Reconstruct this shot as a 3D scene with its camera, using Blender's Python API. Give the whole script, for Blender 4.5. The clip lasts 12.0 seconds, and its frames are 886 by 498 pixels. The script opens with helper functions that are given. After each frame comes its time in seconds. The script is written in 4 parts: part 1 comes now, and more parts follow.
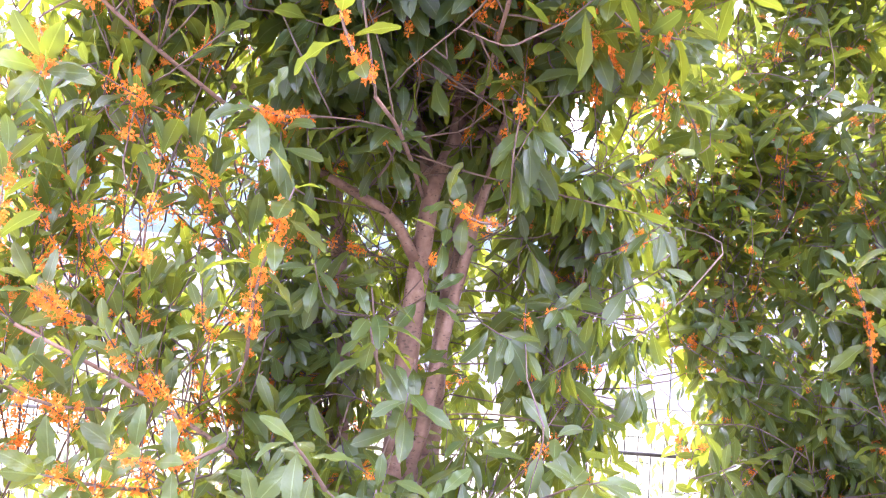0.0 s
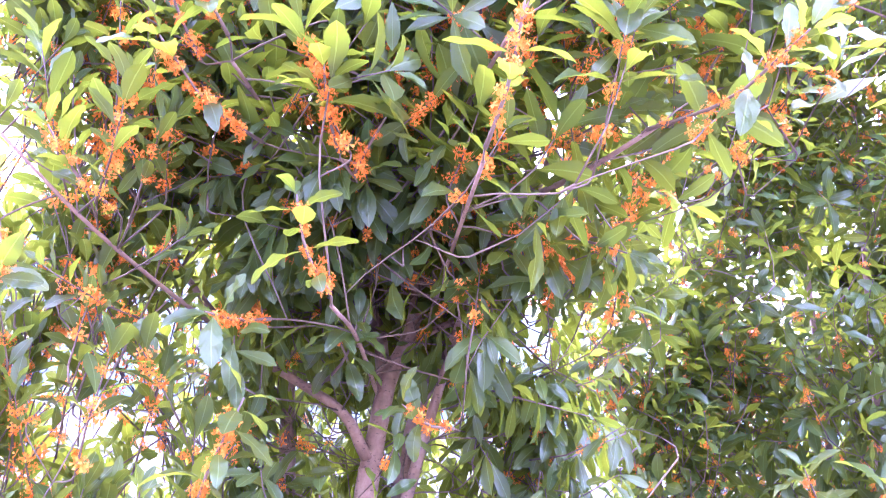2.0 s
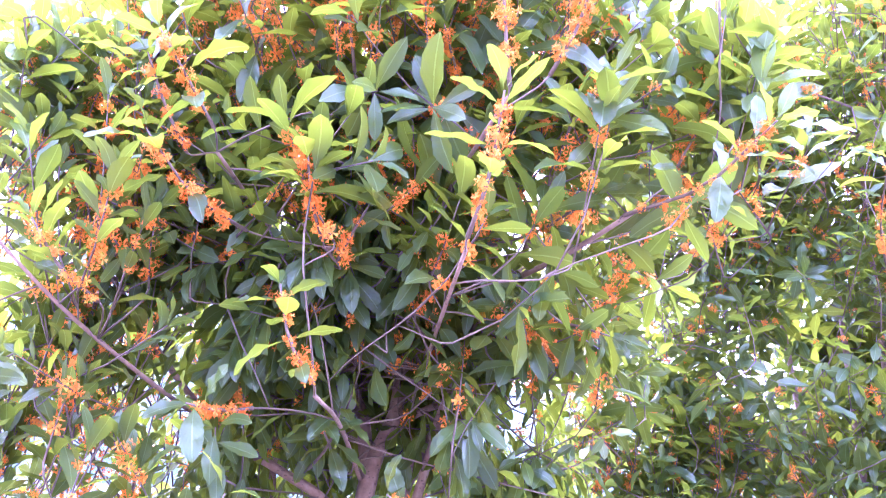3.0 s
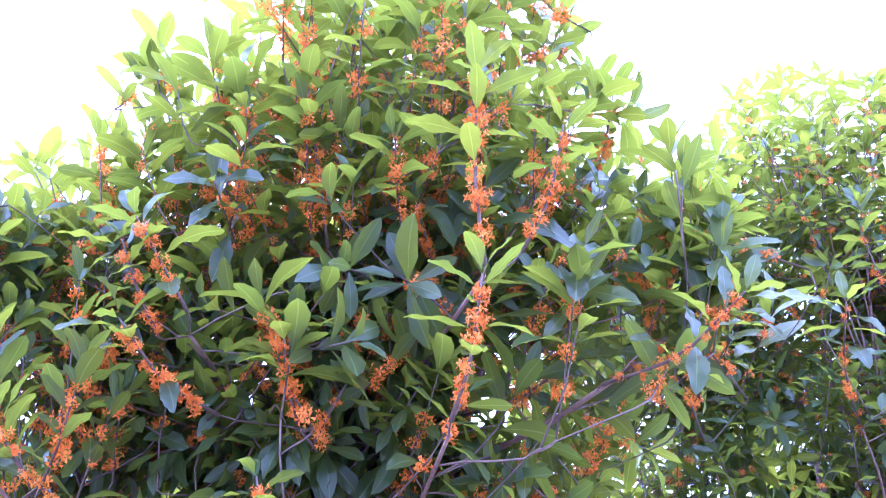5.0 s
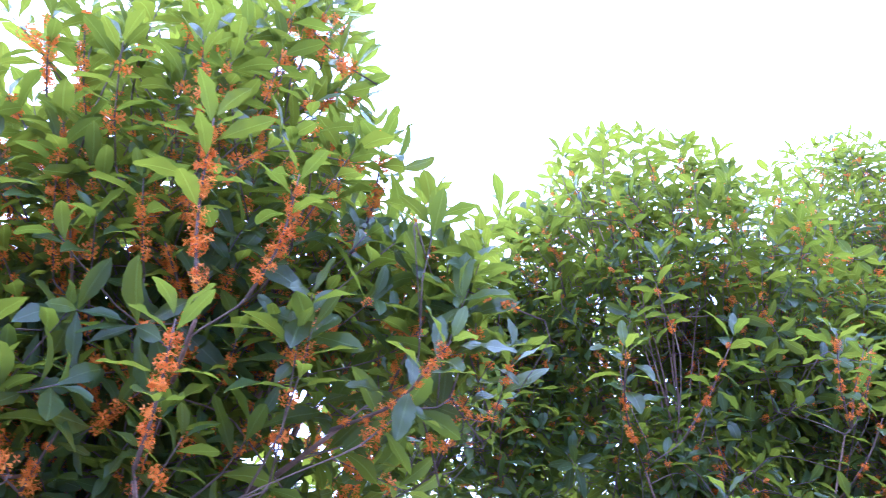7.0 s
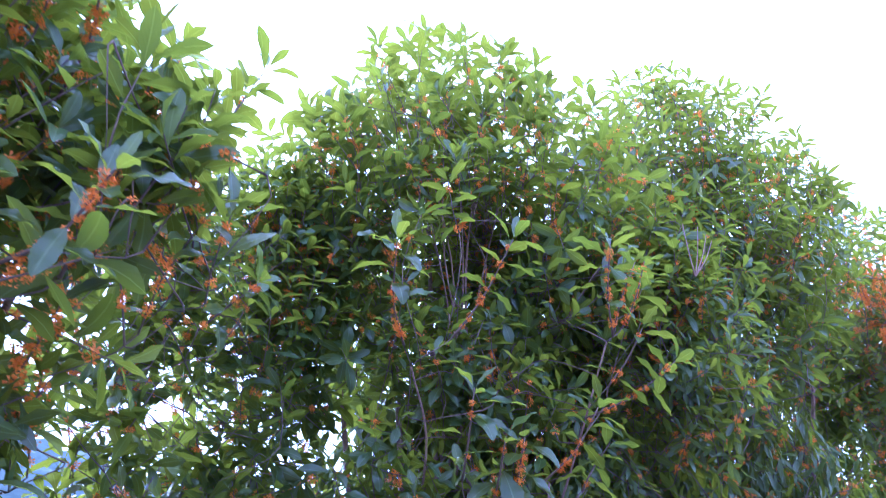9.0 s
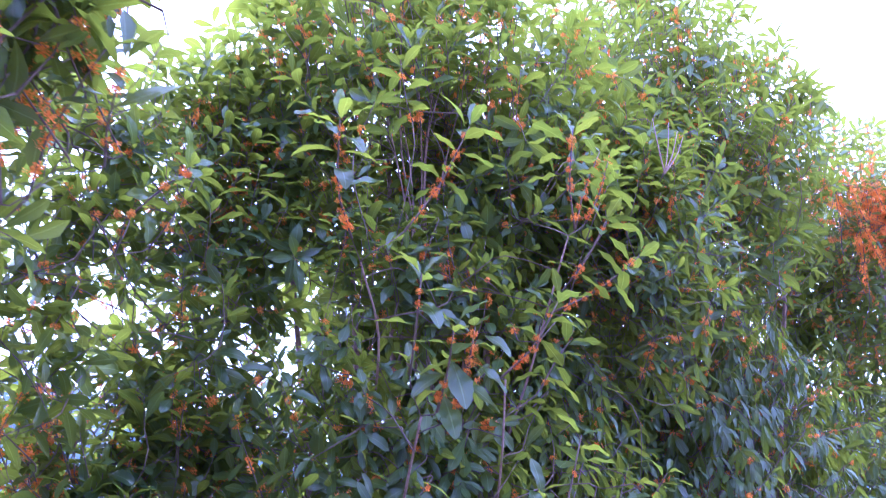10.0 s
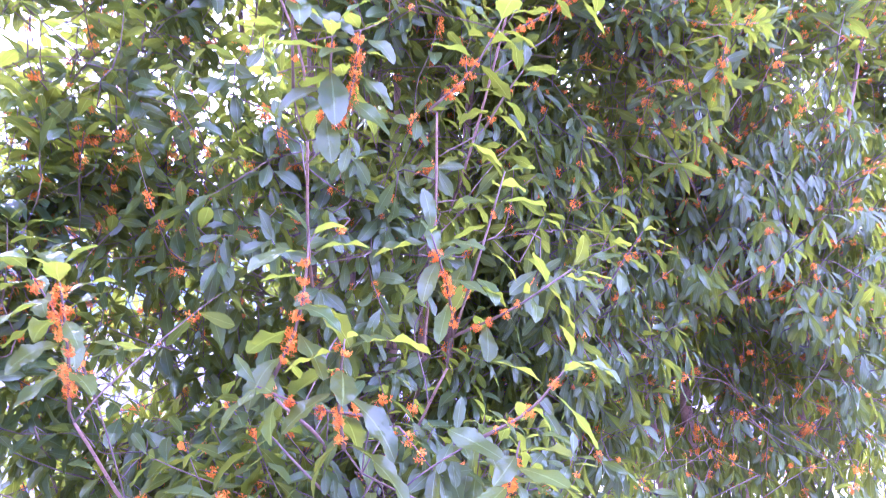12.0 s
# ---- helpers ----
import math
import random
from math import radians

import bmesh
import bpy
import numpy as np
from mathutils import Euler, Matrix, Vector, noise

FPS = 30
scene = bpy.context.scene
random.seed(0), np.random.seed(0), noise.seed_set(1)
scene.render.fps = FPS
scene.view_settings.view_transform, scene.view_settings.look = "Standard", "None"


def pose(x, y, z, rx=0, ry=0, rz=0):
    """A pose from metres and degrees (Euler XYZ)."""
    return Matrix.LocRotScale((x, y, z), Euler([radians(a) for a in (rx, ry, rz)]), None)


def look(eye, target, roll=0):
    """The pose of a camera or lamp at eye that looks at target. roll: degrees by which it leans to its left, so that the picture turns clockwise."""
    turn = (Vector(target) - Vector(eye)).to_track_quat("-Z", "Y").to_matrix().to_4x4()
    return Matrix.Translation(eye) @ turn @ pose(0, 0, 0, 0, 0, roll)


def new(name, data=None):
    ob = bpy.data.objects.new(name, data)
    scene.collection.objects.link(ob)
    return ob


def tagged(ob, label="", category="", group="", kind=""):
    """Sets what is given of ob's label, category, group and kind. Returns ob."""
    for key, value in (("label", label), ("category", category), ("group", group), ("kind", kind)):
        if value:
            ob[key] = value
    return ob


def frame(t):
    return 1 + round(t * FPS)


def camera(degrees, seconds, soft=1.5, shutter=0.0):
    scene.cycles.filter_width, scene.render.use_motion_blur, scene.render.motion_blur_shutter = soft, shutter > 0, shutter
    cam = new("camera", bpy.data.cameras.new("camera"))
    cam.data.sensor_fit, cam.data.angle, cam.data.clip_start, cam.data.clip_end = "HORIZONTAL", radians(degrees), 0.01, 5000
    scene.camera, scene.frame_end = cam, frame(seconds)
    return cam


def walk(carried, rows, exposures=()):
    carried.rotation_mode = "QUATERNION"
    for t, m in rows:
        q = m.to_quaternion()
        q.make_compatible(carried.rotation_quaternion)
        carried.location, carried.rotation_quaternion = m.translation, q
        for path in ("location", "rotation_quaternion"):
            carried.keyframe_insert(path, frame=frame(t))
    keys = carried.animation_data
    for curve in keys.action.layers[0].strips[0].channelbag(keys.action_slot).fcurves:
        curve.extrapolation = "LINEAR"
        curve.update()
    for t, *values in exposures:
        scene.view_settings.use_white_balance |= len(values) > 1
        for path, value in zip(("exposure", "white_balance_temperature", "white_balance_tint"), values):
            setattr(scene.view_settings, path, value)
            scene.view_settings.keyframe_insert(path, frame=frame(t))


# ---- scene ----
cam = camera(60.2, 12.0, soft=0.4, shutter=0.3)
PATH = [
    (0, (0.02, 0.015, 1.525), (-0.019, 2.009, 1.677), 4.3),
    (0.5, (0.024, 0.01, 1.539), (0.003, 1.993, 1.795), 4.9),
    (1, (0.024, 0.003, 1.556), (0.02, 1.969, 1.924), 5.2),
    (1.5, (0.021, 0.001, 1.571), (0.038, 1.942, 2.053), 5.1),
    (2, (0.02, -0.001, 1.585), (0.056, 1.911, 2.168), 4.9),
    (2.5, (0.018, -0.008, 1.594), (0.071, 1.874, 2.27), 4.4),
    (3, (0.015, -0.017, 1.604), (0.084, 1.832, 2.365), 3.9),
    (3.2, (0.014, -0.02, 1.607), (0.089, 1.813, 2.403), 3.6),
    (4.8, (-0.012, -0.037, 1.653), (0.123, 1.656, 2.708), 0.9),
    (5, (-0.016, -0.04, 1.654), (0.133, 1.633, 2.739), 0.6),
    (5.5, (-0.026, -0.048, 1.664), (0.177, 1.585, 2.802), -0.4),
    (6, (0.019, -0.061, 1.667), (0.285, 1.544, 2.83), -1.3),
    (6.5, (0.131, -0.096, 1.663), (0.456, 1.492, 2.834), -2.1),
    (7, (0.244, -0.111, 1.649), (0.639, 1.468, 2.811), -2.6),
    (7.5, (0.332, -0.143, 1.646), (0.806, 1.435, 2.779), -2.8),
    (7.7, (0.361, -0.155, 1.645), (0.873, 1.422, 2.764), -2.8),
    (9.3, (0.547, 0.044, 1.594), (1.342, 1.621, 2.533), -4.2),
    (9.5, (0.57, 0.082, 1.582), (1.377, 1.67, 2.49), -4.3),
    (10, (0.658, 0.111, 1.558), (1.486, 1.732, 2.388), -4.8),
    (10.5, (0.862, 0.077, 1.548), (1.591, 1.802, 2.251), -4.0),
    (11, (1.01, 0.07, 1.525), (1.681, 1.864, 2.099), -2.7),
    (11.5, (1.088, 0.136, 1.487), (1.734, 1.972, 1.949), -1.9),
    (12, (1.164, 0.255, 1.462), (1.78, 2.124, 1.819), -1.3),
]
walk(cam, [(t, look(eye, target, roll)) for t, eye, target, roll in PATH],
     exposures=[(0.0, 3.36, 5650, 31), (0.5, 3.48, 5500, 34), (1.5, 3.66, 5100, 43), (2.5, 3.76, 4700, 52), (3.2, 3.62, 4650, 48), (5.0, 2.57, 4280, 42), (7.5, 1.75, 4300, 26), (9.5, 1.65, 4120, 36), (10.5, 2.8, 4480, 55), (12.0, 3.37, 4620, 61)])

# ---- light ----
world = bpy.data.worlds.new("overcast_sky")
scene.world = world
world.use_nodes = True
wn, wl = world.node_tree.nodes, world.node_tree.links
wn.clear()
sky = wn.new("ShaderNodeTexSky")
sky.sky_type, sky.sun_disc = "NISHITA", False
sky.sun_elevation, sky.sun_rotation = radians(37), radians(-18)
blue = wn.new("ShaderNodeBackground")
blue.inputs["Strength"].default_value = 0.1
cloud = wn.new("ShaderNodeBackground")
cloud.inputs["Color"].default_value = (0.95, 0.97, 1.0, 1)
cloud.inputs["Strength"].default_value = 1.6
veil = wn.new("ShaderNodeMixShader")
veil.inputs[0].default_value = 0.86
wout = wn.new("ShaderNodeOutputWorld")
wl.new(sky.outputs[0], blue.inputs["Color"])
wl.new(blue.outputs[0], veil.inputs[1])
wl.new(cloud.outputs[0], veil.inputs[2])
wl.new(veil.outputs[0], wout.inputs["Surface"])

sun = new("sun", bpy.data.lights.new("sun", "SUN"))
sun.data.energy, sun.data.angle, sun.data.color = 1.9, radians(24), (1.0, 0.96, 0.86)
sun.matrix_world = look((-2.6, 8.0, 6.4), (0, 0, 0))


# ---- materials ----
def material(name):
    m = bpy.data.materials.new(name)
    m.use_nodes = True
    m.node_tree.nodes.clear()
    return m, m.node_tree.nodes, m.node_tree.links


def math_node(n, l, op, a, b=0.0):
    k = n.new("ShaderNodeMath")
    k.operation = op
    for i, v in enumerate((a, b)):
        if isinstance(v, (int, float)):
            k.inputs[i].default_value = v
        else:
            l.new(v, k.inputs[i])
    return k.outputs[0]


def ramp(n, l, fac, stops):
    r = n.new("ShaderNodeValToRGB")
    e = r.color_ramp.elements
    while len(e) < len(stops):
        e.new(0.5)
    for item, (pos, col) in zip(e, stops):
        item.position, item.color = pos, (*col, 1)
    l.new(fac, r.inputs[0])
    return r.outputs[0]


def noise_node(n, l, scale, detail=3, rough=0.55, vector=None):
    k = n.new("ShaderNodeTexNoise")
    k.inputs["Scale"].default_value, k.inputs["Detail"].default_value, k.inputs["Roughness"].default_value = scale, detail, rough
    if vector is not None:
        l.new(vector, k.inputs["Vector"])
    return k.outputs["Fac"]


def mixed(n, l, fac, a, b, blend="MIX"):
    k = n.new("ShaderNodeMix")
    k.data_type, k.blend_type = "RGBA", blend
    for i, v in ((0, fac), (6, a), (7, b)):
        if isinstance(v, (int, float)):
            k.inputs[i].default_value = v
        elif isinstance(v, tuple):
            k.inputs[i].default_value = (*v, 1)
        else:
            l.new(v, k.inputs[i])
    return k.outputs[2]


def leaf_material(name, single, dark, mid, light, glow):
    """Glossy evergreen leaf with a pale midrib, side veins and light shining through. single: one leaf an object."""
    m, n, l = material(name)
    if single:
        rnd = n.new("ShaderNodeObjectInfo").outputs["Random"]
    else:
        rnd = n.new("ShaderNodeNewGeometry").outputs["Random Per Island"]
    uv = n.new("ShaderNodeTexCoord")
    sep = n.new("ShaderNodeSeparateXYZ")
    l.new(uv.outputs["UV"], sep.inputs[0])
    side = math_node(n, l, "ABSOLUTE", math_node(n, l, "SUBTRACT", sep.outputs[0], 0.5))
    rib = math_node(n, l, "LESS_THAN", side, 0.035)
    vein = math_node(n, l, "SINE", math_node(n, l, "MULTIPLY", math_node(n, l, "SUBTRACT", math_node(n, l, "MULTIPLY", sep.outputs[1], 6.5), math_node(n, l, "MULTIPLY", side, 5.0)), 6.283))
    blotch = noise_node(n, l, 38.0, 4, 0.6, n.new("ShaderNodeNewGeometry").outputs["Position"])
    tone = math_node(n, l, "ADD", math_node(n, l, "MULTIPLY", rnd, 0.75), math_node(n, l, "MULTIPLY", blotch, 0.3))
    col = ramp(n, l, tone, [(0.1, dark), (0.55, mid), (1.0, light)])
    veined = mixed(n, l, math_node(n, l, "MULTIPLY", math_node(n, l, "GREATER_THAN", vein, 0.86), 0.07), col, light)
    top = mixed(n, l, math_node(n, l, "MULTIPLY", rib, 0.45), veined, (0.22, 0.28, 0.09))
    b = n.new("ShaderNodeBump")
    b.inputs["Strength"].default_value, b.inputs["Distance"].default_value = 0.7, 0.0045
    l.new(math_node(n, l, "ADD", math_node(n, l, "MULTIPLY", vein, 0.035), math_node(n, l, "ADD", math_node(n, l, "MULTIPLY", rib, -0.8), blotch)), b.inputs["Height"])
    p = n.new("ShaderNodeBsdfPrincipled")
    l.new(top, p.inputs["Base Color"])
    l.new(b.outputs[0], p.inputs["Normal"])
    l.new(math_node(n, l, "ADD", 0.1, math_node(n, l, "MULTIPLY", blotch, 0.24)), p.inputs["Roughness"])
    p.inputs["Specular IOR Level"].default_value = 0.45
    t = n.new("ShaderNodeBsdfTranslucent")
    l.new(mixed(n, l, math_node(n, l, "MULTIPLY", rnd, 0.5), glow, (glow[0] * 0.6, glow[1] * 0.75, glow[2])), t.inputs["Color"])
    mix = n.new("ShaderNodeMixShader")
    mix.inputs[0].default_value = 0.34
    l.new(p.outputs[0], mix.inputs[1])
    l.new(t.outputs[0], mix.inputs[2])
    out = n.new("ShaderNodeOutputMaterial")
    l.new(mix.outputs[0], out.inputs["Surface"])
    return m


def blossom_material(name, single):
    m, n, l = material(name)
    if single:
        rnd = n.new("ShaderNodeObjectInfo").outputs["Random"]
    else:
        rnd = n.new("ShaderNodeNewGeometry").outputs["Random Per Island"]
    pos = n.new("ShaderNodeNewGeometry").outputs["Position"]
    tone = math_node(n, l, "ADD", math_node(n, l, "MULTIPLY", rnd, 0.6), math_node(n, l, "MULTIPLY", noise_node(n, l, 160.0, 2, 0.5, pos), 0.5))
    col = ramp(n, l, tone, [(0.1, (0.7, 0.165, 0.008)), (0.55, (0.77, 0.225, 0.012)), (1.0, (0.82, 0.31, 0.028))])
    p = n.new("ShaderNodeBsdfPrincipled")
    l.new(col, p.inputs["Base Color"])
    p.inputs["Roughness"].default_value = 0.6
    t = n.new("ShaderNodeBsdfTranslucent")
    l.new(col, t.inputs["Color"])
    mix = n.new("ShaderNodeMixShader")
    mix.inputs[0].default_value = 0.35
    l.new(p.outputs[0], mix.inputs[1])
    l.new(t.outputs[0], mix.inputs[2])
    out = n.new("ShaderNodeOutputMaterial")
    l.new(mix.outputs[0], out.inputs["Surface"])
    return m


def plain_material(name, stops, scale, rough=0.7, bump=0.3, depth=0.004, fine=None, metal=0.0, glow=None):
    """A surface of two-scale noise through a colour ramp, in metres of the world."""
    m, n, l = material(name)
    pos = n.new("ShaderNodeNewGeometry").outputs["Position"]
    a = noise_node(n, l, scale, 4, 0.6, pos)
    c = noise_node(n, l, fine or scale * 7, 3, 0.6, pos)
    tone = math_node(n, l, "ADD", math_node(n, l, "MULTIPLY", a, 0.65), math_node(n, l, "MULTIPLY", c, 0.35))
    p = n.new("ShaderNodeBsdfPrincipled")
    l.new(ramp(n, l, tone, stops), p.inputs["Base Color"])
    p.inputs["Roughness"].default_value, p.inputs["Metallic"].default_value = rough, metal
    # glow: colour and strength of a faint emission painted in as distance haze
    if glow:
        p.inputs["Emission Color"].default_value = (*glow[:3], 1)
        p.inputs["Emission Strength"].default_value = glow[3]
    b = n.new("ShaderNodeBump")
    b.inputs["Strength"].default_value, b.inputs["Distance"].default_value = bump, depth
    l.new(tone, b.inputs["Height"])
    l.new(b.outputs[0], p.inputs["Normal"])
    out = n.new("ShaderNodeOutputMaterial")
    l.new(p.outputs[0], out.inputs["Surface"])
    return m


def bark_material():
    """Smooth pinkish-brown bark with dark pores and grey lichen patches."""
    m, n, l = material("bark")
    pos = n.new("ShaderNodeNewGeometry").outputs["Position"]
    a = noise_node(n, l, 9.0, 4, 0.6, pos)
    c = noise_node(n, l, 70.0, 3, 0.6, pos)
    tone = math_node(n, l, "ADD", math_node(n, l, "MULTIPLY", a, 0.6), math_node(n, l, "MULTIPLY", c, 0.4))
    col = ramp(n, l, tone, [(0.3, (0.105, 0.062, 0.05)), (0.5, (0.22, 0.127, 0.1)), (0.72, (0.34, 0.235, 0.195))])
    v = n.new("ShaderNodeTexVoronoi")
    v.inputs["Scale"].default_value = 95.0
    squash = n.new("ShaderNodeVectorMath")
    squash.operation = "MULTIPLY"
    squash.inputs[1].default_value = (0.75, 0.75, 1.7)
    l.new(pos, squash.inputs[0])
    l.new(squash.outputs[0], v.inputs["Vector"])
    pore = math_node(n, l, "LESS_THAN", math_node(n, l, "ADD", v.outputs["Distance"], math_node(n, l, "MULTIPLY", a, 0.35)), 0.4)
    p = n.new("ShaderNodeBsdfPrincipled")
    l.new(mixed(n, l, math_node(n, l, "MULTIPLY", pore, 0.6), col, (0.06, 0.036, 0.03)), p.inputs["Base Color"])
    p.inputs["Roughness"].default_value = 0.75
    b = n.new("ShaderNodeBump")
    b.inputs["Strength"].default_value, b.inputs["Distance"].default_value = 0.8, 0.005
    l.new(math_node(n, l, "SUBTRACT", tone, math_node(n, l, "MULTIPLY", pore, 0.6)), b.inputs["Height"])
    l.new(b.outputs[0], p.inputs["Normal"])
    out = n.new("ShaderNodeOutputMaterial")
    l.new(p.outputs[0], out.inputs["Surface"])
    return m


def field_material():
    """Pale dry trodden earth under the trees, dry grass beyond the fence."""
    m, n, l = material("soil_and_dry_grass")
    pos = n.new("ShaderNodeNewGeometry").outputs["Position"]
    sep = n.new("ShaderNodeSeparateXYZ")
    l.new(pos, sep.inputs[0])
    a, c = noise_node(n, l, 0.9, 4, 0.6, pos), noise_node(n, l, 14.0, 4, 0.65, pos)
    tone = math_node(n, l, "ADD", math_node(n, l, "MULTIPLY", a, 0.6), math_node(n, l, "MULTIPLY", c, 0.4))
    dry = ramp(n, l, tone, [(0.3, (0.09, 0.092, 0.045)), (0.5, (0.15, 0.14, 0.08)), (0.7, (0.21, 0.195, 0.125))])
    soil = ramp(n, l, tone, [(0.3, (0.1, 0.085, 0.068)), (0.5, (0.18, 0.155, 0.125)), (0.7, (0.26, 0.225, 0.18))])
    edge = math_node(n, l, "GREATER_THAN", math_node(n, l, "ADD", sep.outputs[1], math_node(n, l, "MULTIPLY", c, 0.5)), 3.3)
    p = n.new("ShaderNodeBsdfPrincipled")
    l.new(mixed(n, l, edge, soil, dry), p.inputs["Base Color"])
    p.inputs["Roughness"].default_value = 0.95
    b = n.new("ShaderNodeBump")
    b.inputs["Strength"].default_value, b.inputs["Distance"].default_value = 0.8, 0.02
    l.new(tone, b.inputs["Height"])
    l.new(b.outputs[0], p.inputs["Normal"])
    out = n.new("ShaderNodeOutputMaterial")
    l.new(p.outputs[0], out.inputs["Surface"])
    return m


LEAF_TONES = ((0.012, 0.026, 0.018), (0.026, 0.049, 0.025), (0.052, 0.083, 0.032), (0.49, 0.53, 0.03))
LEAF = leaf_material("leaf_single", True, *LEAF_TONES)
FOLIAGE = leaf_material("leaf_mass", False, *LEAF_TONES)
YELLOW = leaf_material("leaf_yellowed", True, (0.55, 0.3, 0.02), (0.62, 0.34, 0.03), (0.7, 0.42, 0.04), (0.8, 0.45, 0.03))
BLOOM = blossom_material("blossom_single", True)
BLOSSOM = blossom_material("blossom_mass", False)
BARK = bark_material()
TWIG = plain_material("twig_bark", [(0.3, (0.065, 0.04, 0.03)), (0.55, (0.13, 0.08, 0.062)), (0.8, (0.24, 0.155, 0.12))], 40.0, 0.7, 0.3, 0.001)
GRASS = field_material()
PLAIN_WALL = plain_material("grey_render", [(0.3, (0.27, 0.26, 0.25)), (0.5, (0.36, 0.35, 0.33)), (0.7, (0.43, 0.42, 0.4))], 0.8, 0.9, 0.3, 0.006)
PLASTER = plain_material("pale_concrete", [(0.3, (0.14, 0.135, 0.14)), (0.5, (0.2, 0.19, 0.2)), (0.75, (0.26, 0.25, 0.265))], 0.6, 0.9, 0.3, 0.01)
WIRE = plain_material("brown_coated_wire", [(0.3, (0.03, 0.025, 0.022)), (0.7, (0.07, 0.06, 0.055))], 30.0, 0.5, 0.1, 0.0005)
WEED = leaf_material("weed_leaf", False, (0.08, 0.14, 0.02), (0.16, 0.24, 0.03), (0.28, 0.34, 0.06), (0.5, 0.6, 0.08))
# dark woods; the bluish emission at the end is painted aerial haze
HAZE_WOODS = plain_material("far_woods_with_haze_glow", [(0.3, (0.012, 0.02, 0.02)), (0.5, (0.03, 0.045, 0.042)), (0.7, (0.06, 0.085, 0.07))], 0.16, 0.95, 0.6, 0.6, 0.7, 0.0, (0.38, 0.52, 0.72, 0.055))


# ---- mesh helpers ----
def mesh_object(name, verts, faces, mat, parent=None, label="", smooth=True):
    me = bpy.data.meshes.new(name)
    me.from_pydata([tuple(v) for v in verts], [], faces)
    me.materials.append(mat)
    if smooth:
        me.polygons.foreach_set("use_smooth", [True] * len(me.polygons))
    ob = new(name, me)
    ob.parent = parent
    if label:
        ob["label"] = label
    return ob


def tube(points, radii, sides=8, wobble=0.0, rng=None):
    """Vertices and faces of a tapering closed tube along points."""
    pts = [np.array(p, float) for p in points]
    verts, faces = [], []
    ref = np.array((0.31, 0.87, 0.38))
    for i, p in enumerate(pts):
        a = pts[min(i + 1, len(pts) - 1)] - pts[max(i - 1, 0)]
        a = a / (np.linalg.norm(a) + 1e-9)
        u = np.cross(a, ref)
        if np.linalg.norm(u) < 0.05:
            u = np.cross(a, (1.0, 0, 0))
        u /= np.linalg.norm(u)
        w = np.cross(a, u)
        for k in range(sides):
            ang = 2 * math.pi * k / sides
            r = radii[i] * (1 + (rng.uniform(-wobble, wobble) if rng is not None else 0))
            verts.append(p + r * (math.cos(ang) * u + math.sin(ang) * w))
    for i in range(len(pts) - 1):
        for k in range(sides):
            k2 = (k + 1) % sides
            faces.append((i * sides + k, i * sides + k2, (i + 1) * sides + k2, (i + 1) * sides + k))
    faces.append(tuple(range(sides - 1, -1, -1)))
    faces.append(tuple((len(pts) - 1) * sides + k for k in range(sides)))
    return verts, faces


def curve_points(ctrl, n):
    """Catmull-Rom points through control points."""
    c = [np.array(p, float) for p in ctrl]
    c = [2 * c[0] - c[1]] + c + [2 * c[-1] - c[-2]]
    out = []
    segs = len(c) - 3
    for i in range(n):
        s = i / (n - 1) * segs
        k = min(int(s), segs - 1)
        t = s - k
        p0, p1, p2, p3 = c[k:k + 4]
        out.append(0.5 * (2 * p1 + (p2 - p0) * t + (2 * p0 - 5 * p1 + 4 * p2 - p3) * t * t + (3 * p1 - p0 - 3 * p2 + p3) * t ** 3))
    return out


def unit(v):
    return v / (np.linalg.norm(v) + 1e-9)


def leaf_outline(t):
    """Half width along a leaf of length 1: a wedge from a short stalk, widest past the middle, a blunt tip."""
    b = (t - 0.07) / 0.93
    if b <= 0:
        return 0.03
    if b < 0.55:
        return max(0.03, math.sin(math.pi / 2 * b / 0.55) ** 0.95)
    return max(0.0, math.cos(math.pi / 2 * (b - 0.55) / 0.45)) ** 0.62


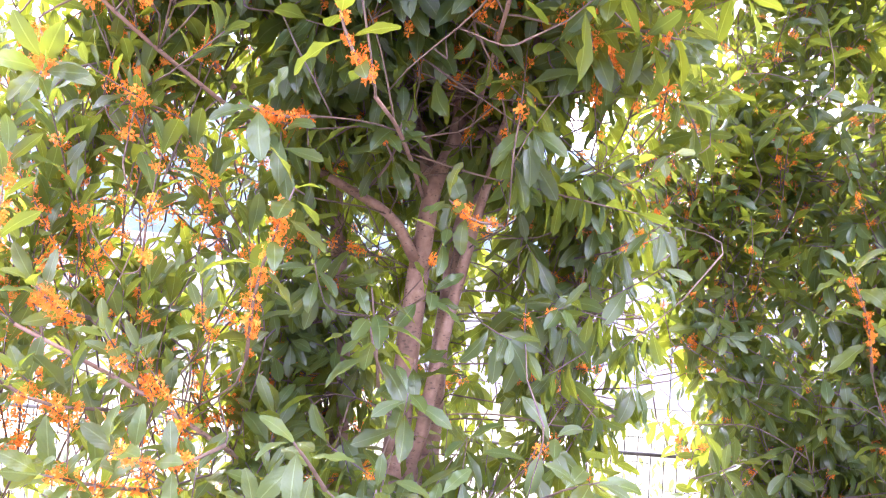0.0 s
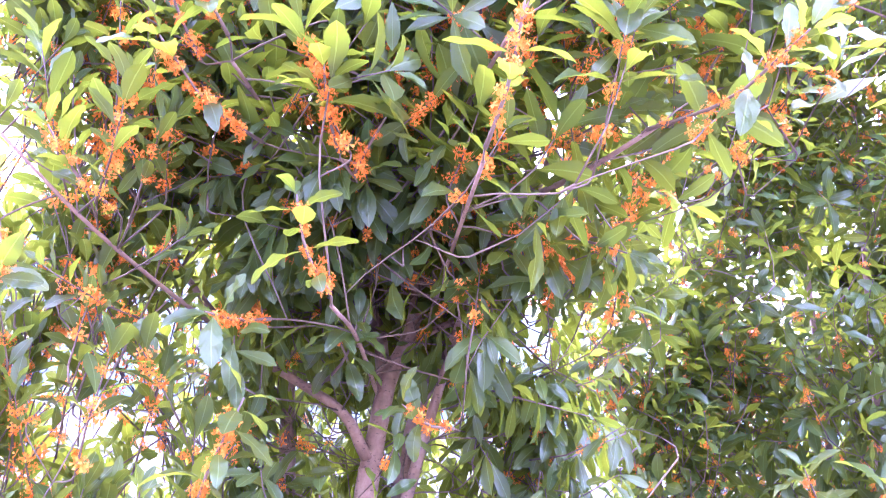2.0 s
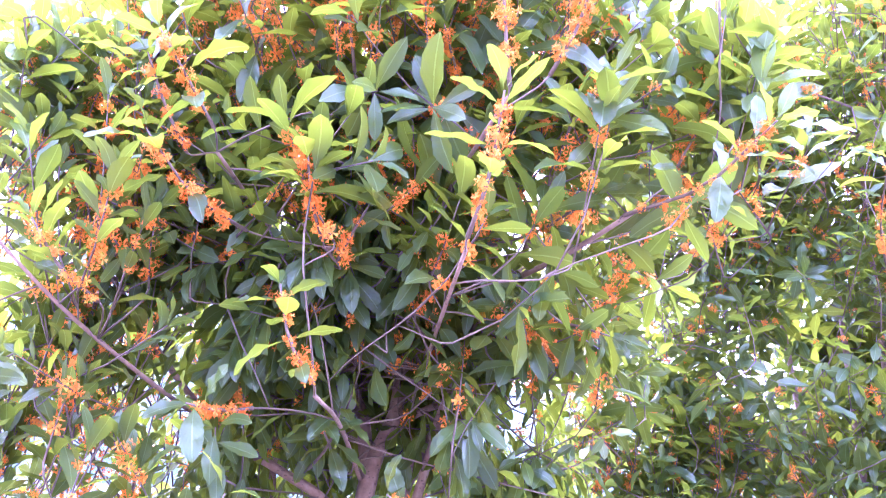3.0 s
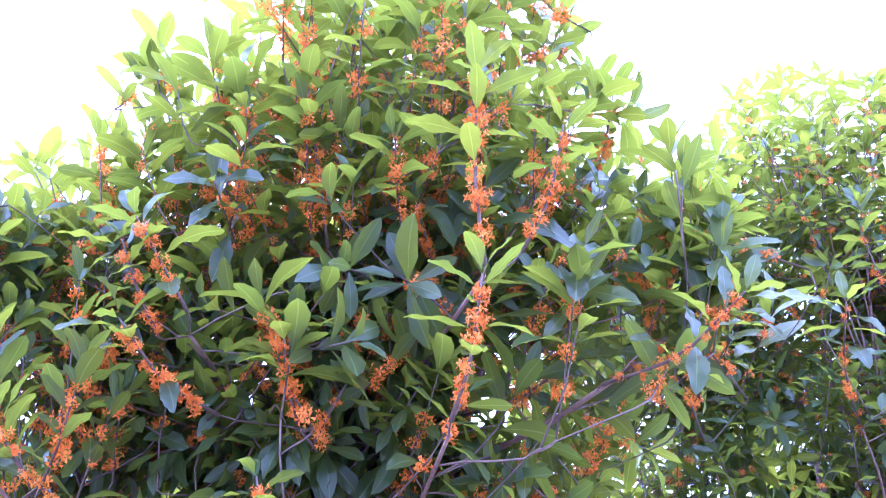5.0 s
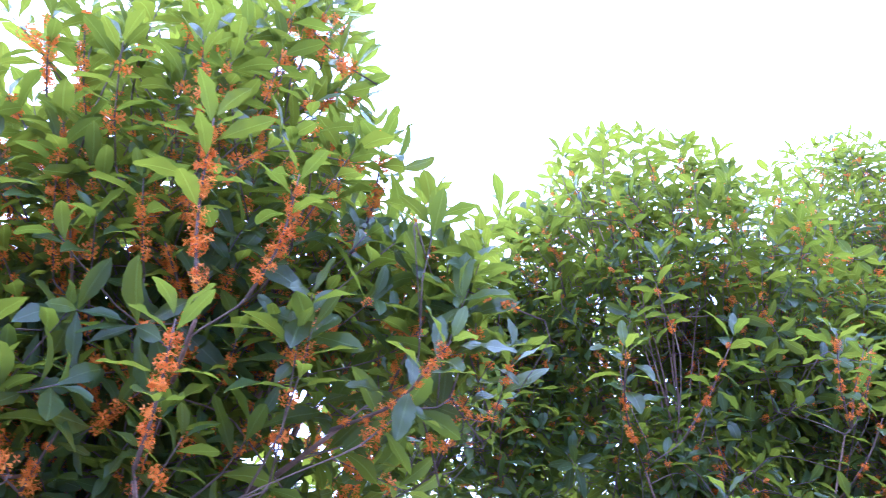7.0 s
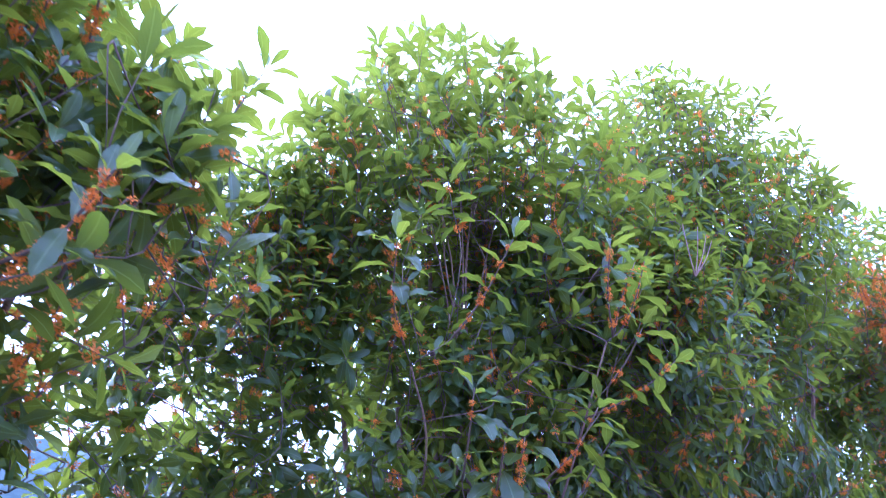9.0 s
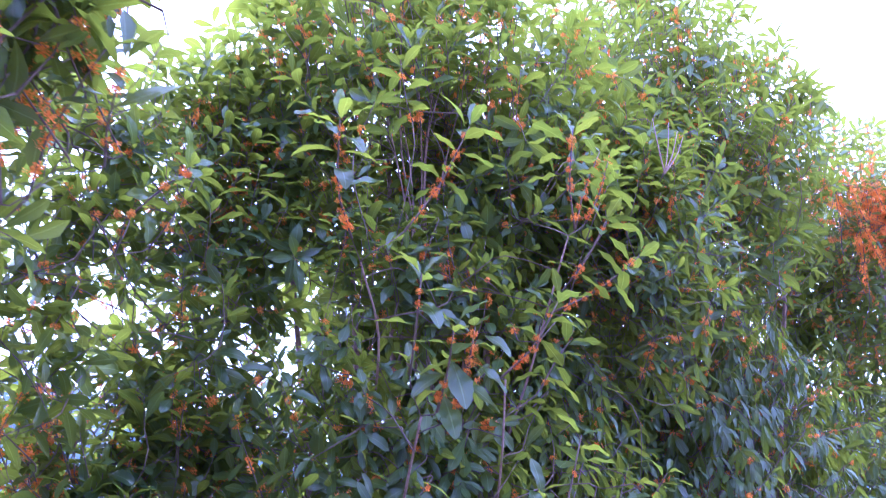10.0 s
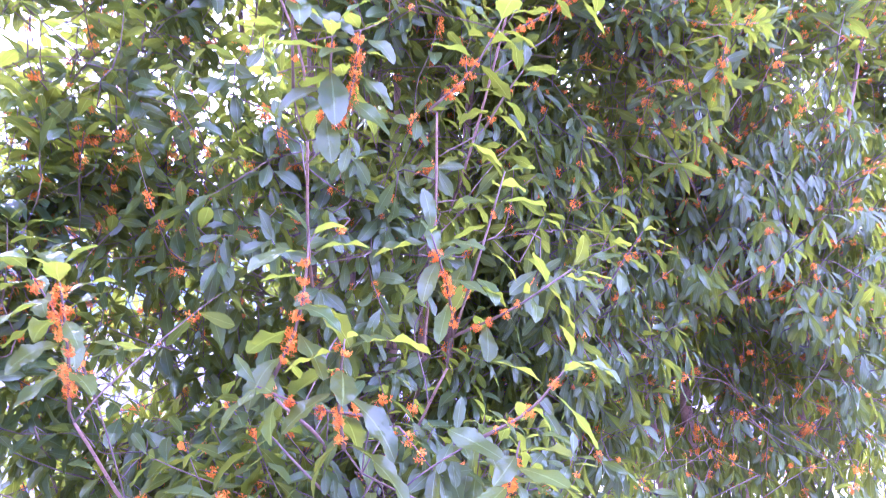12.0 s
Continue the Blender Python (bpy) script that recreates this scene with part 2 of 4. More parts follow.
def leaf_template(rng, rows, slim=1.0, teeth=0.0):
    """One leaf of unit length along y, its upper face towards z: folded at the midrib, wavy and toothed at the edge, bent down and twisted. rows: where its cross rows lie."""
    width = rng.uniform(0.16, 0.195) * slim
    fold, bend, twist = rng.uniform(0.05, 0.42), rng.uniform(0.1, 1.05), rng.uniform(-0.5, 0.5)
    wave, phase, freq = rng.uniform(0.015, 0.05), rng.uniform(0, 6.28), rng.uniform(11, 19)
    sway = rng.uniform(-0.25, 0.25)
    verts, faces, uvs = [(0.0, 0.0, 0.0)], [], [(0.5, 0.0)]
    y = z = x = last = 0.0
    for i, t in enumerate(list(rows) + [1.0]):
        ang, step = -bend * ((t + last) / 2 - 0.25), t - last
        y += math.cos(ang) * step
        z += math.sin(ang) * step
        x += sway * (t - 0.4) * step
        last = t
        if t == 1.0:
            break
        w = width * leaf_outline(t) * (1 + teeth * (1 if i % 2 else -1) * (1 if 0.25 < t < 0.96 else 0))
        roll = twist * t
        for sgn in (-1, 0, 1):
            lift = abs(sgn) * (fold * w + wave * math.sin(freq * t + phase + 1.3 * sgn) * (w / width))
            across = sgn * w * math.cos(fold)
            verts.append((x + across * math.cos(roll) - lift * math.sin(roll), y, z + across * math.sin(roll) + lift * math.cos(roll)))
            uvs.append((0.5 + 0.5 * sgn, t))
    verts.append((x, y, z))
    uvs.append((0.5, 1.0))
    faces += [(0, 2, 1, 1), (0, 3, 2, 2)]
    for i in range(len(rows) - 1):
        for k in (0, 1):
            a = 1 + i * 3 + k
            faces.append((a, a + 1, a + 4, a + 3))
    a, tip = 1 + (len(rows) - 1) * 3, len(verts) - 1
    faces += [(a, a + 1, tip, tip), (a + 1, a + 2, tip, tip)]
    return np.array(verts), np.array(faces), np.array(uvs)


def blossom_template(rng, least, most, near, petal):
    """A spidery cluster about 1 across of small four-petalled flowers on thin stalks."""
    verts, faces = [], []
    for k in range(rng.randint(least, most)):
        d = unit(np.array([rng.gauss(0, 1) for _ in range(3)]))
        c = d * rng.uniform(0.14, 0.5)
        u = unit(np.cross(d, (0.3, 0.5, 0.8)))
        w = np.cross(d, u)
        spin, size = rng.uniform(0, 1.57), rng.uniform(*petal)
        for q in range(4):
            a = spin + q * math.pi / 2 + rng.uniform(-0.15, 0.15)
            e = math.cos(a) * u + math.sin(a) * w
            s = -math.sin(a) * u + math.cos(a) * w
            lift = rng.uniform(-0.1, 0.7)
            b = len(verts)
            if near:
                verts += [c, c + size * (0.62 * e + 0.3 * s + 0.35 * lift * d), c + size * (1.15 * e + lift * d), c + size * (0.62 * e - 0.3 * s + 0.35 * lift * d)]
                faces.append((b, b + 1, b + 2, b + 3))
            else:
                verts += [c, c + size * (1.0 * e + 0.33 * s + 0.5 * lift * d), c + size * (1.0 * e - 0.33 * s + 0.5 * lift * d)]
                faces.append((b, b + 1, b + 2, b + 2))
        if near:
            b = len(verts)
            verts += [c * 0.05, c + 0.02 * u, c - 0.02 * u, c + 0.02 * w]
            faces += [(b, b + 1, b + 2, b + 2), (b, b + 2, b + 3, b + 3)]
    return np.array(verts), np.array(faces), np.zeros((len(verts), 2))


trng = random.Random(5)
LEAVES = [leaf_template(trng, (0.2, 0.43, 0.67, 0.88)) for _ in range(16)]
SLIM_LEAVES = [leaf_template(trng, (0.26, 0.55, 0.86), 0.75) for _ in range(16)]
NEAR_LEAVES = [leaf_template(trng, [0.07 + 0.0575 * k for k in range(16)] + [0.975], 1.0, 0.05) for _ in range(16)]
BLOOMS = [blossom_template(trng, 20, 28, True, (0.13, 0.19)) for _ in range(7)]
FAR_BLOOMS = [blossom_template(trng, 9, 12, False, (0.18, 0.26)) for _ in range(7)]
BLOOM_SCALE = 0.95


def template_mesh(name, tpl, mat):
    me = bpy.data.meshes.new(name)
    me.from_pydata([tuple(v) for v in tpl[0]], [], [tuple(dict.fromkeys(int(i) for i in f)) for f in tpl[1]])
    me.polygons.foreach_set("use_smooth", [True] * len(me.polygons))
    layer = me.uv_layers.new(name="UVMap")
    for lp in me.loops:
        layer.data[lp.index].uv = tpl[2][lp.vertex_index]
    me.materials.append(mat)
    return me


LEAF_MESHES = [template_mesh("leaf", t, LEAF) for t in NEAR_LEAVES]
BLOOM_MESHES = [template_mesh("blossom", t, BLOOM) for t in BLOOMS]


def batch(name, templates, placed, mat, parent, label):
    """One mesh of many placed templates. placed: (template number, 4x4 array)."""
    verts, faces, uvs, base = [], [], [], 0
    by_kind = {}
    for k, m in placed:
        by_kind.setdefault(k, []).append(m)
    for k, ms in by_kind.items():
        v, f, uv = templates[k]
        ms = np.array(ms)
        vv = np.einsum("nij,vj->nvi", ms[:, :3, :3], v) + ms[:, None, :3, 3]
        ff = f[None] + (base + np.arange(len(ms)) * len(v))[:, None, None]
        verts.append(vv.reshape(-1, 3))
        faces.append(ff.reshape(-1, 4))
        uvs.append(np.tile(uv, (len(ms), 1)))
        base += len(ms) * len(v)
    verts, faces, uvs = np.concatenate(verts), np.concatenate(faces), np.concatenate(uvs)
    sizes = np.where(faces[:, 2] == faces[:, 3], 3, 4)
    flat = np.concatenate([faces[:, :3], np.where(sizes[:, None] == 4, faces[:, 3:], -1)], axis=1).ravel()
    flat = flat[flat >= 0]
    me = bpy.data.meshes.new(name)
    me.vertices.add(len(verts))
    me.vertices.foreach_set("co", verts.astype(np.float32).ravel())
    me.loops.add(len(flat))
    me.loops.foreach_set("vertex_index", flat.astype(np.int32))
    me.polygons.add(len(sizes))
    me.polygons.foreach_set("loop_start", np.concatenate([[0], np.cumsum(sizes)[:-1]]).astype(np.int32))
    me.polygons.foreach_set("use_smooth", np.ones(len(sizes), bool))
    me.update(calc_edges=True)
    layer = me.uv_layers.new(name="UVMap")
    layer.data.foreach_set("uv", uvs[flat].astype(np.float32).ravel())
    me.materials.append(mat)
    ob = new(name, me)
    ob.parent = parent
    return tagged(ob, label, kind="stuff")


def placed_frame(p, d, n, size):
    """4x4 array: y along d, z towards n, at p."""
    d = unit(d)
    x = np.cross(d, n)
    if np.linalg.norm(x) < 0.05:
        x = np.cross(d, (0.9, 0.1, 0.4))
    x = unit(x)
    m = np.eye(4)
    m[:3, 0], m[:3, 1], m[:3, 2], m[:3, 3] = x * size, d * size, np.cross(x, d) * size, p
    return m


UP = np.array((0.0, 0.0, 1.0))


def sprig(rng, base, tip, leaf=0.095, pairs=5, bloom=0.5, droop=0.2, spread=1.0, bloom_size=0.032, first=0.012):
    """A shoot from base to tip: its stem line, leaves in crossed pairs crowded at the tip, flower clusters at the joints below."""
    base, tip = np.array(base, float), np.array(tip, float)
    span = np.linalg.norm(tip - base)
    bow = unit(np.cross(tip - base, (rng.gauss(0, 1), rng.gauss(0, 1), rng.gauss(0, 1)))) * span * rng.uniform(0.02, 0.07)
    line = curve_points([base, (base + tip) / 2 + bow - UP * span * 0.04, tip], 6)
    leaves, blooms = [], []

    def on(s):
        s = max(0.0, min(1.0, s)) * 5
        k = min(int(s), 4)
        return line[k] + (line[k + 1] - line[k]) * (s - k), unit(line[k + 1] - line[k])

    back, turn = 0.0, rng.uniform(0, 6.28)
    for k in range(pairs):
        p, a = on(1 - back / span)
        u = unit(np.cross(a, (0.31, 0.57, 0.76)))
        w = np.cross(a, u)
        for h in (0, math.pi):
            if k > 1 and rng.random() < 0.12:
                continue
            ang = turn + h + rng.uniform(-0.35, 0.35)
            out = math.cos(ang) * u + math.sin(ang) * w
            tilt = min(1.5, (0.78 + 0.2 * k) * spread) + rng.uniform(-0.22, 0.22)
            d = math.cos(tilt) * a + math.sin(tilt) * out
            d = d - UP * droop * rng.uniform(0.35, 1.3) * (0.5 if k == 0 else 1.0)
            d = d + UP * 0.4 * max(0.0, 1 - droop / 0.3)
            n = a - d * np.dot(a, d) / np.dot(d, d) + UP * 0.5 + np.array([rng.gauss(0, 0.22) for _ in range(3)])
            size = leaf * rng.uniform(0.78, 1.16) * (0.75 if k == 0 else 1.0)
            leaves.append((rng.randrange(len(LEAVES)), placed_frame(p + out * 0.002, d, n, size)))
        turn += math.pi / 2 + rng.uniform(-0.2, 0.2)
        back += first + 0.0075 * k + rng.uniform(0, 0.008)
        if back > span:
            break
    back = first * 1.2 + rng.uniform(0, 0.02)
    while back < span * 0.92:
        if rng.random() < bloom:
            p, a = on(1 - back / span)
            side = unit(np.cross(a, (rng.gauss(0, 1), rng.gauss(0, 1), rng.gauss(0, 1))))
            m = placed_frame(p + side * 0.004, unit(np.array([rng.gauss(0, 1) for _ in range(3)])), a, BLOOM_SCALE * bloom_size * rng.uniform(0.65, 1.25))
            blooms.append((rng.randrange(len(BLOOMS)), m))
        back += rng.uniform(0.016, 0.036)
    return line, leaves, blooms


class Tree:
    """A tree being gathered: its trunk parts, its singly built shoots and the joined rest."""

    def __init__(self, base, label, seed, slim=False, scale=1.0):
        self.root = new("osmanthus_tree")
        self.root.location = base
        tagged(self.root, label, "tree", "osmanthus trees along the fence")
        self.base = np.array(base, float)
        self.rng = random.Random(seed)
        self.leaves, self.blooms, self.stems = [], [], []
        self.where, self.thick, self.known = np.zeros((20000, 3)), np.zeros(20000), 0
        self.single, self.scale = 0, scale
        self.templates = SLIM_LEAVES if slim else LEAVES

    def joint(self, p, r):
        if self.known < len(self.where):
            self.where[self.known], self.thick[self.known] = p, r
            self.known += 1

    def local(self, verts):
        return [np.array(v) - self.base for v in verts]

    def limb(self, name, ctrl, r0, r1, sides=10, count=None, label=""):
        n = count or max(8, len(ctrl) * 4)
        pts = curve_points(ctrl, n)
        radii = [r0 + (r1 - r0) * (i / (n - 1)) ** 0.8 for i in range(n)]
        v, f = tube(pts, radii, sides, 0.08, self.rng)
        ob = mesh_object(name, self.local(v), f, BARK, self.root, label)
        for p, r in zip(pts[2:], radii[2:]):
            self.joint(p, r)
        return ob

    def shoot(self, base, tip, alone=False, link=True, **kw):
        kw["leaf"] *= self.scale * (1.1 if alone else 1.0)
        if alone:
            kw["bloom"] *= 1.25
        line, leaves, blooms = sprig(self.rng, base, tip, **kw)
        r = 0.0027
        if alone:
            v, f = tube(line, [r + 0.001, r, r, r * 0.9, r * 0.8, r * 0.5], 6)
            twig = mesh_object("flowering_shoot", self.local(v), f, TWIG, self.root)
            for name, meshes, placed in (("leaf", LEAF_MESHES, leaves), ("blossom", BLOOM_MESHES, blooms)):
                for k, m in placed:
                    ob = new(name, meshes[k])
                    ob.parent = twig
                    mm = m.copy()
                    mm[:3, 3] -= self.base
                    ob.matrix_local = Matrix(mm.tolist())
            self.single += len(leaves)
        else:
            self.leaves += leaves
            self.blooms += blooms
            self.stems.append((line[::2] + [line[-1]], r * 0.8, r * 0.4, 3))
        if link:
            self.link(line[0], line[1])
        return line

    def link(self, p, nxt):
        """A thin branch from the nearest lower joint of a limb to p."""
        q = self.where[:self.known]
        way = unit(nxt - p)
        gap = p - q
        far = np.linalg.norm(gap, axis=1) + 1e-6
        cost = far * (1.55 - 0.9 * (gap @ way) / far) + np.maximum(0.0, q[:, 2] - p[2] + 0.02) * 1.0
        i = int(np.argmin(cost))
        q, r, d = q[i].copy(), self.thick[i], far[i]
        a, b = (p - q) * 0.8 + UP * 0.15 * d + np.array([self.rng.gauss(0, 0.07) * d for _ in range(3)]), way * 0.7 * d
        pts = []
        for k in range(5):
            t = k / 4
            pts.append(q * (2 * t ** 3 - 3 * t * t + 1) + a * (t ** 3 - 2 * t * t + t) + p * (3 * t * t - 2 * t ** 3) + b * (t ** 3 - t * t))
        r0 = min(r, 0.0017 + 0.0018 * d)
        self.stems.append((pts, r0, 0.0019, 3))
        if d > 0.12:
            for x in pts[1:4]:
                self.joint(x, r0 * 0.7)

    def lobe(self, centre, radii, count, up=0.7, out=0.6, droop=0.25, bloom=0.35, leaf=0.09, pairs=5, shell=0.4, clear=None, near=None, length=(0.14, 0.3), seed=1, cluster=0.032, spread=1.0):
        """count shoots with tips in an uneven ellipsoid, thicker towards its skin. near: shoots passing this test are built singly."""
        rng = random.Random(seed)
        c, rad = np.array(centre, float), np.array(radii, float)
        made = 0
        tries = 0
        while made < count and tries < count * 6:
            tries += 1
            d = unit(np.array([rng.gauss(0, 1) for _ in range(3)]))
            bump = 1 + 0.22 * noise.noise(Vector(d * 2.3) + Vector(c * 3.1))
            r = rng.random() ** shell
            tip = c + d * rad * r * bump
            if noise.noise(Vector(tip * 4.2) + Vector((seed, 0, 0))) < -0.34:
                continue
            if tip[2] < 0.25 or (clear and clear(tip)):
                continue
            way = unit(d * out + UP * up * rng.uniform(0.4, 1.3) + np.array([rng.gauss(0, 0.28) for _ in range(3)]))
            span = rng.uniform(*length)
            base = tip - way * span
            alone = bool(near and near(tip) and self.single < 290)
            self.shoot(base, tip, alone, leaf=leaf * rng.uniform(0.85, 1.12), pairs=max(3, pairs + rng.randint(-1, 1)), bloom=bloom * rng.choice((0.0, 0.6, 1.0, 1.5)), droop=droop * rng.uniform(0.5, 1.6) * (1.6 if droop > 0.5 else 1.0), bloom_size=cluster, spread=spread)
            made += 1

    def finish(self, leaf_label, bloom_label):
        v, f = [], []
        for pts, r0, r1, sides in self.stems:
            vv, ff = tube(pts, [r0 + (r1 - r0) * i / (len(pts) - 1) for i in range(len(pts))], sides)
            b = len(v)
            v += [x - self.base for x in vv]
            f += [tuple(i + b for i in face) for face in ff]
        tagged(mesh_object("brushwood", v, f, TWIG, self.root, "thin pinkish-brown twigs"), kind="stuff")
        shift = np.eye(4)
        shift[:3, 3] = -self.base
        batch("foliage", self.templates, [(k, shift @ m) for k, m in self.leaves], FOLIAGE, self.root, leaf_label)
        if self.blooms:
            batch("far_blossom", FAR_BLOOMS, [(k, shift @ m) for k, m in self.blooms], BLOSSOM, self.root, bloom_label)


# ---- ground, wall, hill, fence ----
def ground():
    me_v, me_f = [], []
    rings = [0, 1.5, 3, 5, 8, 13, 22, 40, 80, 200, 600, 2500]
    seg = 48
    for r in rings:
        for k in range(seg):
            a = 2 * math.pi * k / seg
            me_v.append((r * math.cos(a) + 0.5, r * math.sin(a) + 2, 0.03 * noise.noise(Vector((r * math.cos(a), r * math.sin(a), 0))) if r < 100 else 0))
    for i in range(len(rings) - 1):
        for k in range(seg):
            k2 = (k + 1) % seg
            if i == 0:
                me_f.append((k, seg + k, seg + k2))
            else:
                me_f.append((i * seg + k, (i + 1) * seg + k, (i + 1) * seg + k2, i * seg + k2))
    return tagged(mesh_object("ground", me_v, me_f, GRASS), "pale straw-coloured dry grass field", "ground", kind="structure")


ground()


def hill():
    """A wooded ridge far behind, rough with tree tops."""
    v, f = [], []
    cols, rows = 150, 34
    for j in range(rows):
        s = j / (rows - 1)
        for i in range(cols):
            az = radians(-75 + 150 * i / (cols - 1))
            dist = 110 + 90 * s
            top = 200 * math.tan(radians(float(np.interp(math.degrees(az), (-75, -45, -31, -23, -12, 0, 7, 20, 75), (13, 14.5, 16.3, 18.8, 17.5, 15.8, 13, 11, 9))))) - 2
            p = Vector((math.sin(az) * dist, math.cos(az) * dist, 0))
            crown = abs(noise.noise(p * 0.23)) * 5 + noise.noise(p * 0.6) * 2.2
            v.append((p.x, p.y, -1 + top * s ** 0.75 + crown * min(1, s * 6)))
    for j in range(rows - 1):
        for i in range(cols - 1):
            a = j * cols + i
            f.append((a, a + 1, a + cols + 1, a + cols))
    return tagged(mesh_object("backdrop", v, f, HAZE_WOODS), "wooded hillside far away, its bluish haze put in as a faint glow", "hill", kind="structure")


hill()


def boundary_wall():
    """A long pale wall across the field, in cast bays with a coping."""
    root = new("boundary_wall")
    root.location = (0, 14, 0)
    tagged(root, "long pale weathered concrete wall across the field", "wall", kind="structure")
    for name, y0, y1, z0, z1, bays in (("panel", -0.09, 0.09, 0, 2.35, 22), ("coping", -0.14, 0.14, 2.35, 2.5, 22)):
        for k in range(bays):
            x0 = -26 + k * 2.0
            bm = bmesh.new()
            bmesh.ops.create_cube(bm, size=1, matrix=Matrix.Translation((x0 + 1, (y0 + y1) / 2, (z0 + z1) / 2)) @ Matrix.Diagonal((1.985, y1 - y0, z1 - z0, 1)))
            bmesh.ops.bevel(bm, geom=bm.edges[:], offset=0.012, segments=1, affect="EDGES")
            me = bpy.data.meshes.new(name)
            bm.to_mesh(me)
            bm.free()
            me.materials.append(PLASTER)
            ob = new(name, me)
            ob.parent = root


boundary_wall()


def sky_blocking_wall():
    """An unseen plain wall, added behind the walk to cut the low sky light."""
    bm = bmesh.new()
    bmesh.ops.create_cube(bm, size=1, matrix=Matrix.Translation((1.0, -3.6, 1.95)) @ Matrix.Diagonal((26, 0.25, 3.9, 1)))
    bmesh.ops.bevel(bm, geom=bm.edges[:], offset=0.02, segments=2, affect="EDGES")
    me = bpy.data.meshes.new("unseen_wall_south")
    bm.to_mesh(me)
    bm.free()
    me.materials.append(PLAIN_WALL)
    tagged(new("unseen_wall_south", me), "unseen plain grey rendered wall, added to hold back sky light", "wall", kind="structure")


sky_blocking_wall()


def fence():
    """Welded mesh fence: pairs of upright wires, bent cross wires, a top rail and round posts."""
    y, x0, x1, top = 2.95, -3.2, 6.4, 1.1
    root = new("wire_fence")
    root.location = (0, y, 0)
    tagged(root, "dark brown coated welded wire mesh fence behind the trees", "fence", kind="structure")
    up_v, up_f = tube([(0, 0, 0.03), (0, 0.004, 0.5), (0, 0, top)], [0.0021] * 3, 5)
    me = bpy.data.meshes.new("upright_wire")
    me.from_pydata([tuple(p) for p in up_v], [], up_f)
    me.materials.append(WIRE)
    rest_v, rest_f = [], []
    count = int((x1 - x0) / 0.05)
    for k in range(count):
        x = x0 + k * 0.05
        if -1.9 < x < 2.6:
            ob = new("upright_wire", me)
            ob.parent = root
            ob.location = (x, 0, 0)
        else:
            b = len(rest_v)
            rest_v += [p + np.array((x, 0, 0)) for p in up_v]
            rest_f += [tuple(i + b for i in face) for face in up_f]
    tagged(mesh_object("far_upright_wires", rest_v, rest_f, WIRE, root), kind="stuff")
    for z in (0.1, 0.2, 0.3, 0.4, 0.5, 0.6, 0.7, 0.8, 0.9, 1.0, 1.092):
        pts = [(x0 + k * 0.05, 0.006 + (0.005 if k % 2 else -0.002), z + 0.0025 * math.sin(k * 2.1)) for k in range(count)]
        v, f = tube(pts, [0.0019] * count, 4)
        mesh_object("cross_wire", v, f, WIRE, root)
    v, f = tube([(x0, -0.012, 1.035), (1.5, -0.012, 1.035), (x1, -0.012, 1.035)], [0.008] * 3, 8)
    mesh_object("rail", v, f, WIRE, root)
    for x in (-2.7, -0.75, 1.2, 3.15, 5.1):
        v, f = tube([(x, -0.035, 0), (x, -0.035, 1.12), (x, -0.035, 1.135)], [0.021, 0.021, 0.012], 12)
        mesh_object("post", v, f, WIRE, root)


fence()


# ---- the tree with the forked trunk ----
def side_gap(p):
    """The thin place in the crown beside the upper fork, through which the sky shows."""
    return 0.11 < p[0] / p[1] < 0.2 and 0.2 < (p[2] - 1.53) / p[1] < 0.31 and p[1] > 1.3


def front_open(p):
    """The gap in the leaves in front of the forked trunk."""
    left = -0.3 if 1.6 < p[2] < 1.86 else -0.15
    return side_gap(p) or 1.38 < p[2] < 2.1 and p[1] < 1.72 and left < p[0] * 1.6 / p[1] < 0.13


def near_walk(p):
    return p[1] < 1.2


tree = Tree((-0.05, 1.68, 0.0), "osmanthus tree with forked pinkish trunk, glossy leaves and orange blossom", 11, scale=0.86)
tree.limb("trunk", [(-0.07, 1.66, -0.05), (-0.09, 1.65, 0.6), (-0.08, 1.62, 1.15), (-0.07, 1.62, 1.41), (-0.06, 1.61, 1.6)], 0.031, 0.023, 14, 22)
tree.limb("limb", [(-0.062, 1.612, 1.57), (-0.04, 1.62, 1.78), (0.0, 1.62, 1.9), (0.0, 1.63, 2.06), (-0.03, 1.66, 2.25), (-0.02, 1.7, 2.7), (0.03, 1.72, 3.05)], 0.022, 0.007, 12, 26)
tree.limb("limb", [(-0.045, 1.615, 1.75), (-0.07, 1.66, 1.88), (-0.1, 1.7, 1.95), (-0.14, 1.71, 2.06), (-0.18, 1.7, 2.2), (-0.22, 1.6, 2.6), (-0.28, 1.5, 2.95)], 0.017, 0.005, 10, 22)
tree.limb("limb", [(-0.068, 1.6, 1.62), (-0.12, 1.56, 1.7), (-0.22, 1.54, 1.755), (-0.31, 1.52, 1.8), (-0.42, 1.45, 1.9), (-0.58, 1.35, 2.1)], 0.0125, 0.005, 10, 20)
tree.limb("limb", [(-0.0, 1.66, 0.3), (-0.045, 1.62, 1.1), (-0.025, 1.6, 1.28), (0.0, 1.6, 1.44), (0.035, 1.6, 1.62), (0.065, 1.6, 1.76), (0.12, 1.55, 2.0), (0.22, 1.45, 2.4)], 0.02, 0.007, 12, 26)
tree.limb("limb", [(-0.02, 1.75, 0.2), (-0.01, 1.76, 1.2), (0.0, 1.78, 1.5), (0.03, 1.79, 1.75), (0.12, 1.8, 1.93), (0.18, 1.8, 2.03), (0.26, 1.78, 2.25), (0.36, 1.7, 2.6)], 0.026, 0.007, 12, 26)
